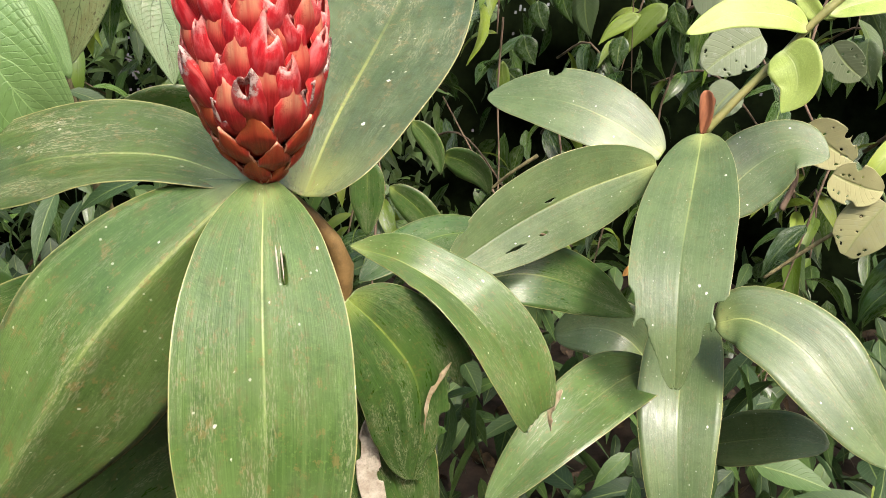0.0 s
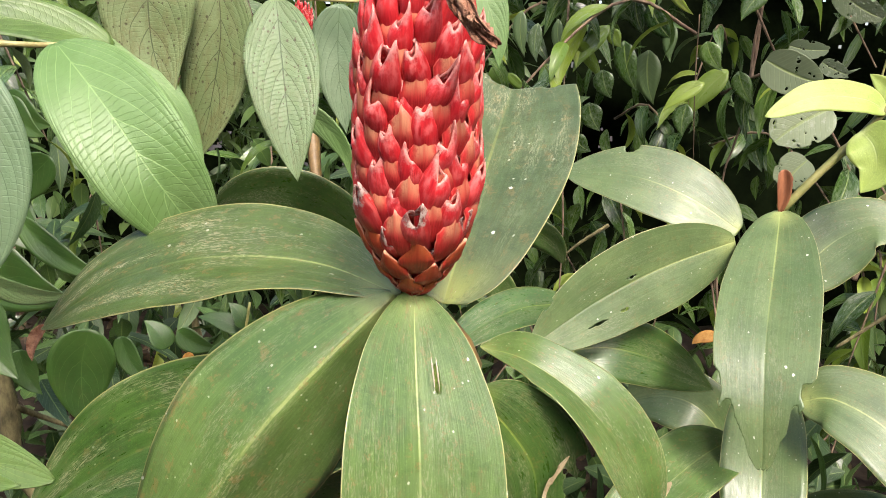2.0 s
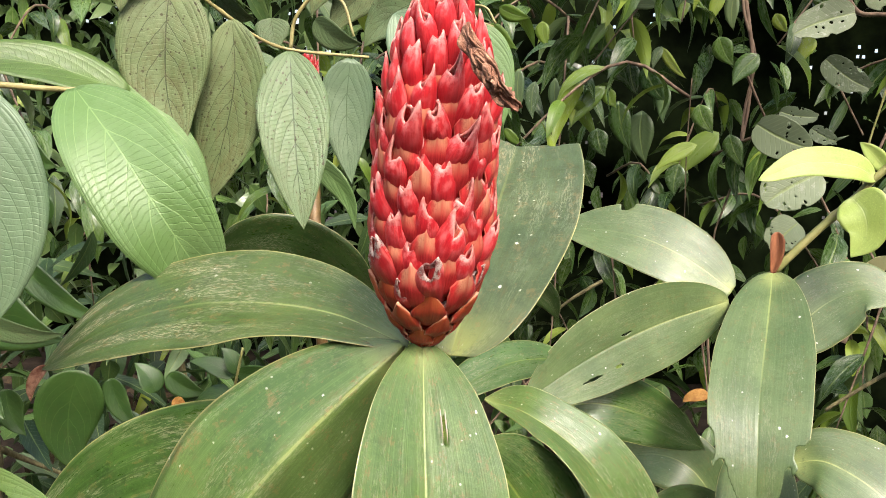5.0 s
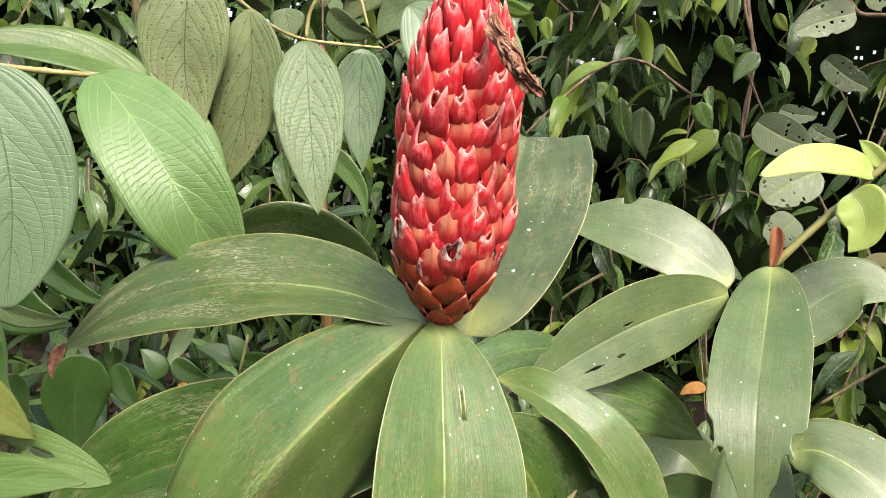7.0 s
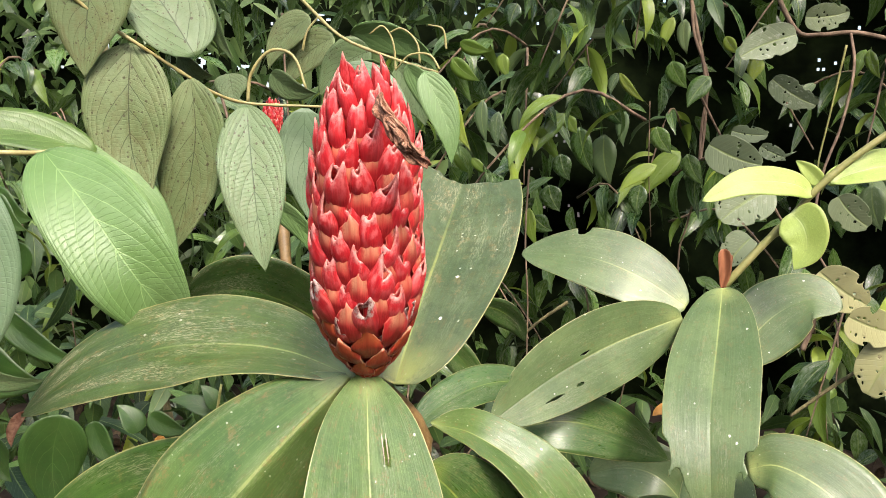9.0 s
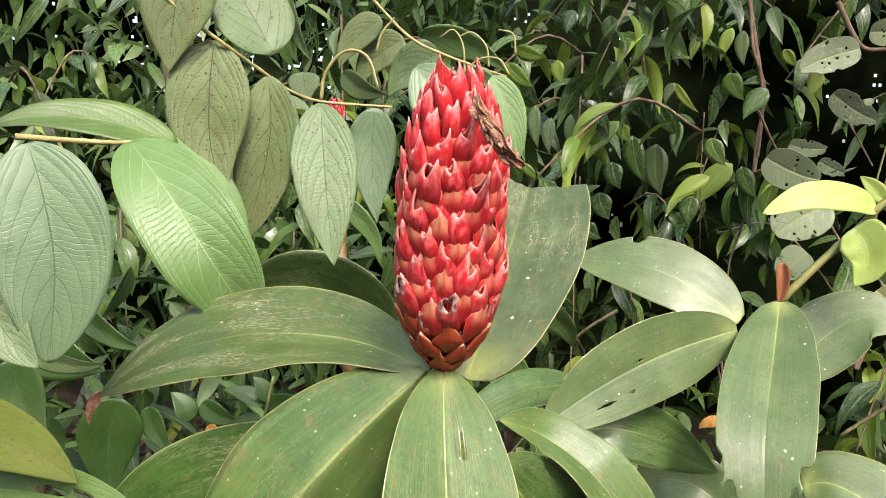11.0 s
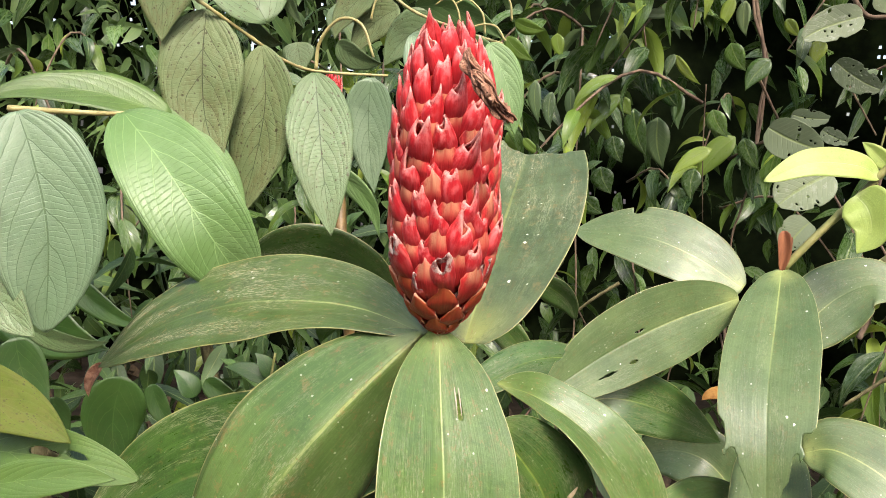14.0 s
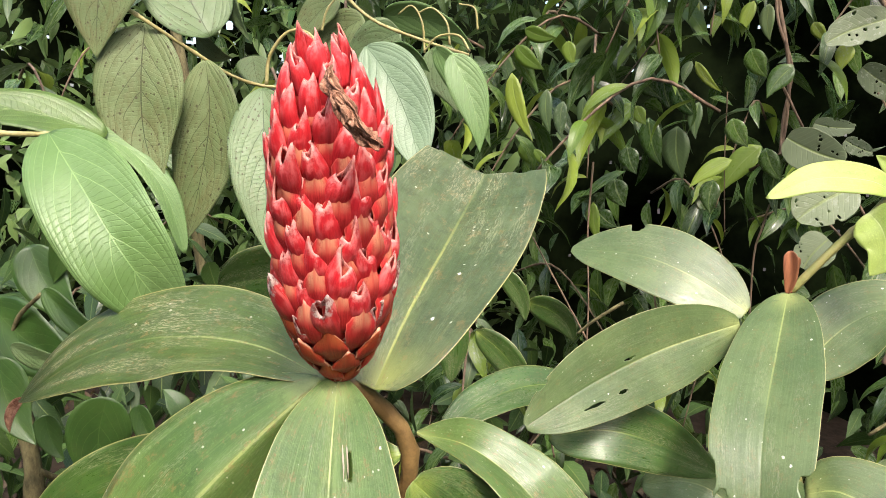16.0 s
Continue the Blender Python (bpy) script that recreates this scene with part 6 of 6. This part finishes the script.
def bract_mesh(seed, length, width, belly, point=0.34):
    """One scale of the cone: base at the origin, rounded top up z, back outwards along y, keeled down the middle."""
    bm = bmesh.new()
    uv = bm.loops.layers.uv.new("UVMap")
    nu, nv = 10, 10
    rows = []
    for i in range(nu + 1):
        u = i / nu
        half = width / 2 * (0.62 + 0.38 * math.sin(math.pi * min(1.0, 0.12 + u * 0.62)))
        row = []
        for j in range(nv + 1):
            v = j / nv * 2 - 1
            x = half * v * (1 + 0.05 * noise.noise((u * 3, seed * 2.1, 0.5)))
            z = length * u - point * length * abs(v) ** 1.4 * u * u + 0.0014 * math.exp(-(v / 0.16) ** 2) * u ** 6 + 0.0011 * u * noise.noise((v * 4, seed, 2.0))
            y = belly * math.sin(math.pi * (0.1 + 0.72 * u)) - x * x / 0.030 + 0.0007 * math.exp(-(v / 0.13) ** 2) * u + 0.0007 * noise.noise((u * 4, v * 2, seed * 3.3))
            row.append((bm.verts.new((x, y, z)), u, (v + 1) / 2))
        rows.append(row)
    for i in range(nu):
        for j in range(nv):
            quad = (rows[i][j], rows[i + 1][j], rows[i + 1][j + 1], rows[i][j + 1])
            f = bm.faces.new([q[0] for q in quad])
            for loop, q in zip(f.loops, quad):
                loop[uv].uv = (q[1], q[2])
    bm.normal_update()
    bmesh.ops.solidify(bm, geom=bm.faces[:], thickness=0.0009)
    return bm


def calyx_mesh(seed, length, width, depth, gape):
    """A folded fleshy cup: base at the origin, two pointed lips to the sides at the top, open in front of them."""
    bm = bmesh.new()
    uv = bm.loops.layers.uv.new("UVMap")
    nu, ns = 9, 18
    rows = []
    for i in range(nu + 1):
        u = i / nu
        swell = 0.80 + 0.22 * math.sin(math.pi * min(1.0, u * 0.9)) - 0.46 * u ** 2.6
        row = []
        for k in range(ns + 1):
            a = 2 * math.pi * k / ns - math.pi / 2
            near = 1 - abs(math.cos(a)) ** 1.3
            lip = 1 - (gape if math.sin(a) > 0 else 0.10) * near - (0.20, -0.16, 0.07)[seed % 3] * math.cos(a)
            z = length * u * (1 + (lip - 1) * u * u) + 0.0012 * u * noise.noise((math.cos(a) * 2, math.sin(a) * 2, seed * 1.9))
            x = width / 2 * swell * math.cos(a) * (1 + 0.12 * noise.noise((u * 2, seed * 1.3, 7.0)))
            y = depth / 2 * swell * math.sin(a) + 0.0022 * math.sin(math.pi * u * 0.8) + 0.0016 * u * u - 0.0010 * math.cos(a) ** 2 + 0.0006 * noise.noise((a, u * 3, seed * 0.7))
            row.append((bm.verts.new((x, y, z)), u, k / ns))
        rows.append(row)
    for i in range(nu):
        for k in range(ns):
            quad = (rows[i][k], rows[i][k + 1], rows[i + 1][k + 1], rows[i + 1][k])
            f = bm.faces.new([q[0] for q in quad])
            for loop, q in zip(f.loops, quad):
                loop[uv].uv = (q[1], q[2])
    bm.normal_update()
    bmesh.ops.solidify(bm, geom=bm.faces[:], thickness=0.0007)
    return bm


def bract_data(bm, material):
    me = bpy.data.meshes.new("bract")
    bm.to_mesh(me)
    bm.free()
    me.polygons.foreach_set("use_smooth", [True] * len(me.polygons))
    me.materials.append(material)
    return me


CONE_BASE, CONE_TOP = Vector((-0.084, 0.358, 1.213)), Vector((-0.078, 0.304, 1.386))


def cone_radius(f):
    """Radius under the scales: a narrow neck, full at a sixth of the height, a domed top."""
    f = min(max(f, 0.0), 1.0)
    return 0.0238 * min(1.0, (0.015 + f / 0.25) ** 0.95) * (1 - 0.27 * max(0, f - 0.2)) * (1 - max(0, (f - 0.64) / 0.37) ** 2.1)


def flower_cone(parent, base, top, scale=1.0, count=114):
    axis = (top - base)
    height = axis.length
    turn = axis.to_track_quat("Z", "Y").to_matrix().to_4x4()
    m = Matrix.Translation(base) @ turn
    bm = bmesh.new()
    rings = []
    for i in range(21):
        f = i / 20
        r = cone_radius(f) * scale * 0.96 + 0.0008
        rings.append([bm.verts.new(m @ Vector((r * math.cos(a), r * math.sin(a), f * height * 0.94))) for a in [k * math.pi / 8 for k in range(16)]])
    for a, b in zip(rings, rings[1:]):
        for k in range(16):
            bm.faces.new((a[k], a[(k + 1) % 16], b[(k + 1) % 16], b[k]))
    bm.faces.new(rings[0][::-1])
    bm.faces.new(rings[-1])
    core = part("flower_cone", bm, CORE, parent, "red cone of overlapping waxy bracts")
    rnd = random.Random(5)
    # a broad scale, and the folded red cup that stands out from behind it
    broad = [bract_data(bract_mesh(k, 0.0235, 0.0130, 0.0044), BRACT_RED) for k in range(5)]
    broad_low = [bract_data(bract_mesh(k + 20, 0.0240, 0.0160, 0.0044, 0.58), BRACT_LOW) for k in range(5)]
    cup = [bract_data(calyx_mesh(k + 40, 0.0238, 0.0122, 0.0064, 0.12 + 0.07 * (k % 4)), CALYX_RED) for k in range(8)]
    cup_low = [bract_data(calyx_mesh(k + 60, 0.0262, 0.0128, 0.0076, 0.14 + 0.08 * (k % 3)), CALYX_LOW) for k in range(8)]
    for i in range(count):
        f = ((i + 0.2) / count) * 0.90
        ang = -i * 2.39996 + 1.1
        r = cone_radius(f) * scale
        slope = math.atan2((cone_radius(f + 0.10) - cone_radius(f)) * scale, 0.10 * height)
        slope = min(max(slope, radians(-20 - 130 * max(0.0, f - 0.8))), radians(40))
        s = scale * (1 - 0.55 * max(0, f - 0.62) / 0.38) * (1 - 0.50 * max(0, 0.15 - f) / 0.15) * rnd.uniform(1.07, 1.19)
        low = f < 0.19 + rnd.uniform(-0.04, 0.04)
        spin = Matrix.Rotation(ang - math.pi / 2, 4, "Z")
        for name, kind, up, out, lean, size in (("bract", broad_low if low else broad, -0.0080 if low else -0.0068, 0.0000 if low else 0.0006, 4 if low else 8, 1.0 if low else 1.06), ("calyx", cup_low if low else cup, 0.0040 if low else 0.0048, -0.0012 if low else -0.0004, rnd.uniform(5, 15), rnd.uniform(0.94, 1.22))):
            if name == "bract" and f > 0.86:
                continue
            ob = new(name, rnd.choice(kind))
            ob.parent = core
            sway = rnd.uniform(-0.15, 0.15) if name == "calyx" else 0.0
            place = spin @ Matrix.Rotation(sway, 4, "Z") @ Matrix.Translation((0, r + out * scale, f * height + up * scale * min(1.0, 0.35 + f / 0.09))) @ Matrix.Rotation(-slope * 0.9 - radians(lean), 4, "X")
            ob.matrix_basis = m @ place @ Matrix.Rotation(sway * 2.0, 4, "Y") @ Matrix.Scale(s * size, 4)
    return core


flower_cone(ginger, CONE_BASE, CONE_TOP)
flower_cone(ginger_c, Vector((-0.388, 1.0, 1.335)), Vector((-0.387, 0.99, 1.405)), 0.5, 60)


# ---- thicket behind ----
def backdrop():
    """An added near-black wall for the shade of far undergrowth, bowed round the place, with small gaps to the sky."""
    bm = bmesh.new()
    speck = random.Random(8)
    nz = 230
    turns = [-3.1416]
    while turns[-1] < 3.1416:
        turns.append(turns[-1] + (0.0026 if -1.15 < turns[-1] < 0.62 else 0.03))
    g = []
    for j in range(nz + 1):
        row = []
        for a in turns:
            # unseen part behind the camera is raised to darken what the leaves reflect
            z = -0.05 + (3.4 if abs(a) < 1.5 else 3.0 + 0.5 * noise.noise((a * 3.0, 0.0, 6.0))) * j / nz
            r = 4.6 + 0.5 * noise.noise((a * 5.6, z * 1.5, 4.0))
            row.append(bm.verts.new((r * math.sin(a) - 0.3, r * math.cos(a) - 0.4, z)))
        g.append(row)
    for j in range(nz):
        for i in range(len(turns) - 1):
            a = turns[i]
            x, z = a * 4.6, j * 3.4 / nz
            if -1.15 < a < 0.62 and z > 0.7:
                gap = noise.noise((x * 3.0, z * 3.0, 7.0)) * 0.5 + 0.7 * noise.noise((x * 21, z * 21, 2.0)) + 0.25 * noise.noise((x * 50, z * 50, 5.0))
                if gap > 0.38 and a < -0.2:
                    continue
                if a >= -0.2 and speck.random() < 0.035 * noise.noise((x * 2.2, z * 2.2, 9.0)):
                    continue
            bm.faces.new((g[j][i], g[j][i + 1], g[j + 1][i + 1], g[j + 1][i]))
    tagged(part("backdrop", bm, THICKET_SHADE), "added near-black wall standing for shaded undergrowth round the place", "undergrowth", kind="structure")


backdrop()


def wild_leaf_mesh(name, material, length, width, seed, bend=0.25):
    me = bpy.data.meshes.new(name)
    b = blade(((0, 0, 0), (0, length * 0.35, length * bend * 0.25), (0, length * 0.7, length * bend * 0.1), (0, length, -length * bend * 0.4)), width, (0, 0, 1), None, 0.75, 1.3, 0.3, 0.08, seed=seed, nu=9, nv=4, thick=0)
    b.to_mesh(me)
    b.free()
    me.materials.append(material)
    me.polygons.foreach_set("use_smooth", [True] * len(me.polygons))
    return me


WILD = [wild_leaf_mesh("leaf", WOOD_GLOSS, 0.15, 0.046, k, 0.3 + 0.1 * k) for k in range(3)]
WILD_LIGHT = [wild_leaf_mesh("leaf", WOOD_LIGHT, 0.13, 0.037, 7 + k, 0.4) for k in range(2)]
WILD_GREY = [wild_leaf_mesh("leaf", WOOD_GREY, 0.14, 0.046, 11 + k, 0.3) for k in range(2)]


def sprig(pts, seed, leaves=12, light=0.42, grey=0.16, size=0.9):
    """A thin hanging branch with drooping leaves along it."""
    rnd = random.Random(seed)
    top = thing("leafy_branch", "thin drooping branch with shiny dark green leaves", "branch", "branches of the thicket")
    part("twig", tube(pts, 0.004, 0.0015, n=14, sides=5), VINE, top)
    line = smooth_line(pts, leaves)
    for i, p in enumerate(line[1:]):
        r = rnd.random()
        me = rnd.choice(WILD_LIGHT if r < light else WILD_GREY if r < light + grey else WILD)
        ob = new("leaf", me)
        ob.parent = top
        ob.matrix_basis = Matrix.Translation(p) @ Euler((radians(rnd.uniform(-75, -20)), rnd.uniform(-0.6, 0.6), rnd.uniform(0, 6.28))).to_matrix().to_4x4() @ Matrix.Scale(size * rnd.uniform(0.7, 1.25), 4)
    return top


rnd = random.Random(3)
for k in range(66):
    x = rnd.uniform(-0.4, 1.5)
    y = rnd.uniform(1.5, 2.5)
    z = rnd.uniform(0.4, 2.1)
    a = rnd.uniform(-1, 1)
    sprig(((x, y, z), (x + 0.15 * a, y - 0.1, z + 0.05), (x + 0.3 * a, y - 0.18, z - 0.08), (x + 0.42 * a, y - 0.22, z - 0.25)), k, 11, 0.42 if x > 0.45 else 0.28, 0.16 if x > 0.45 else 0.08)
for k in range(26):
    x = rnd.uniform(-1.9, -0.3)
    y = rnd.uniform(1.2, 2.6)
    z = rnd.uniform(0.3, 1.9)
    a = rnd.uniform(-1, 1)
    sprig(((x, y, z), (x + 0.15 * a, y - 0.1, z + 0.05), (x + 0.3 * a, y - 0.18, z - 0.08), (x + 0.42 * a, y - 0.22, z - 0.25)), 100 + k, 11)

for k in range(9):
    x = rnd.uniform(0.55, 1.35)
    y = rnd.uniform(1.45, 1.9)
    z = rnd.uniform(1.45, 1.95)
    a = rnd.uniform(-1, 1)
    sprig(((x, y, z), (x + 0.12 * a, y - 0.08, z + 0.04), (x + 0.25 * a, y - 0.15, z - 0.06), (x + 0.35 * a, y - 0.2, z - 0.2)), 200 + k, 9, 0.45, 0.5, 0.75)


def filler(name, count, seed, xr, yr, zr, size, material, label):
    """Dense far foliage, one mesh of many small leaves."""
    rnd = random.Random(seed)
    bm = bmesh.new()
    uv = bm.loops.layers.uv.new("UVMap")
    for k in range(count):
        # an uneven oval patch
        while True:
            p = Vector((rnd.uniform(*xr), rnd.uniform(*yr), rnd.uniform(*zr)))
            x, y = (p.x * 2 - xr[0] - xr[1]) / (xr[1] - xr[0]), (p.y * 2 - yr[0] - yr[1]) / (yr[1] - yr[0])
            if x ** 4 + y ** 4 < 0.9 + 0.7 * noise.noise((p.x * 2.1, p.y * 2.1, seed)):
                break
        m = Matrix.Translation(p) @ Euler((rnd.uniform(-1.6, 0.2), rnd.uniform(-0.7, 0.7), rnd.uniform(0, 6.28))).to_matrix().to_4x4()
        l, w = size * rnd.uniform(0.6, 1.3), size * rnd.uniform(0.12, 0.20)
        bend = rnd.uniform(0.15, 0.45)
        # midrib and both edges at six stations, the tip bent down
        row = []
        for f, wide in ((0.0, 0.05), (0.15, 0.72), (0.35, 1.0), (0.55, 0.95), (0.75, 0.62), (0.9, 0.24), (1.0, 0.02)):
            z = -bend * l * f * f
            row.append([(bm.verts.new(m @ Vector((side * w * wide, l * f, z + abs(side) * 0.25 * w * wide))), (f, 0.5 + 0.5 * side)) for side in (-1, 0, 1)])
        for p, q in zip(row, row[1:]):
            for j in (0, 1):
                quad = (p[j], p[j + 1], q[j + 1], q[j])
                face = bm.faces.new([c[0] for c in quad])
                for loop, c in zip(face.loops, quad):
                    loop[uv].uv = c[1]
    tagged(part(name, bm, material), label, "foliage", kind="stuff")


filler("thicket_foliage", 2100, 21, (-3.4, 3.3), (2.2, 3.7), (0.0, 2.9), 0.16, WOOD_GLOSS, "dense dark forest foliage behind the plants")
# unseen overhead leaves, added to dim the sky over the front plants
filler("canopy_edge_foliage", 70, 24, (-1.4, 0.1), (0.2, 1.1), (2.15, 2.6), 0.26, WOOD_GLOSS, "unseen leafy canopy edge added above to cut the light")
# unseen overhead leaves, added to keep sun and sky off the thicket
filler("canopy_foliage", 400, 23, (-0.9, 3.1), (1.1, 3.8), (2.15, 2.9), 0.30, WOOD_GLOSS, "unseen leafy canopy added above to shade the thicket")
filler("low_foliage", 1900, 22, (-1.9, 1.9), (0.95, 2.3), (0.0, 0.75), 0.13, WOOD_LOW, "low dark leafy undergrowth over the soil")
filler("leaf_litter", 4200, 26, (-4.3, 3.8), (-3.6, 3.8), (0.02, 0.07), 0.11, LITTER, "dead brown leaves scattered over the soil")
filler("side_undergrowth", 280, 27, (-1.7, -0.45), (1.15, 2.0), (0.3, 1.15), 0.12, WOOD_LOW, "leafy undergrowth beside the sapling")
filler("far_foliage", 3600, 25, (-4.0, -0.3), (2.6, 4.1), (0.5, 2.8), 0.13, WOOD_FAR, "far pale foliage with sky between the leaves")
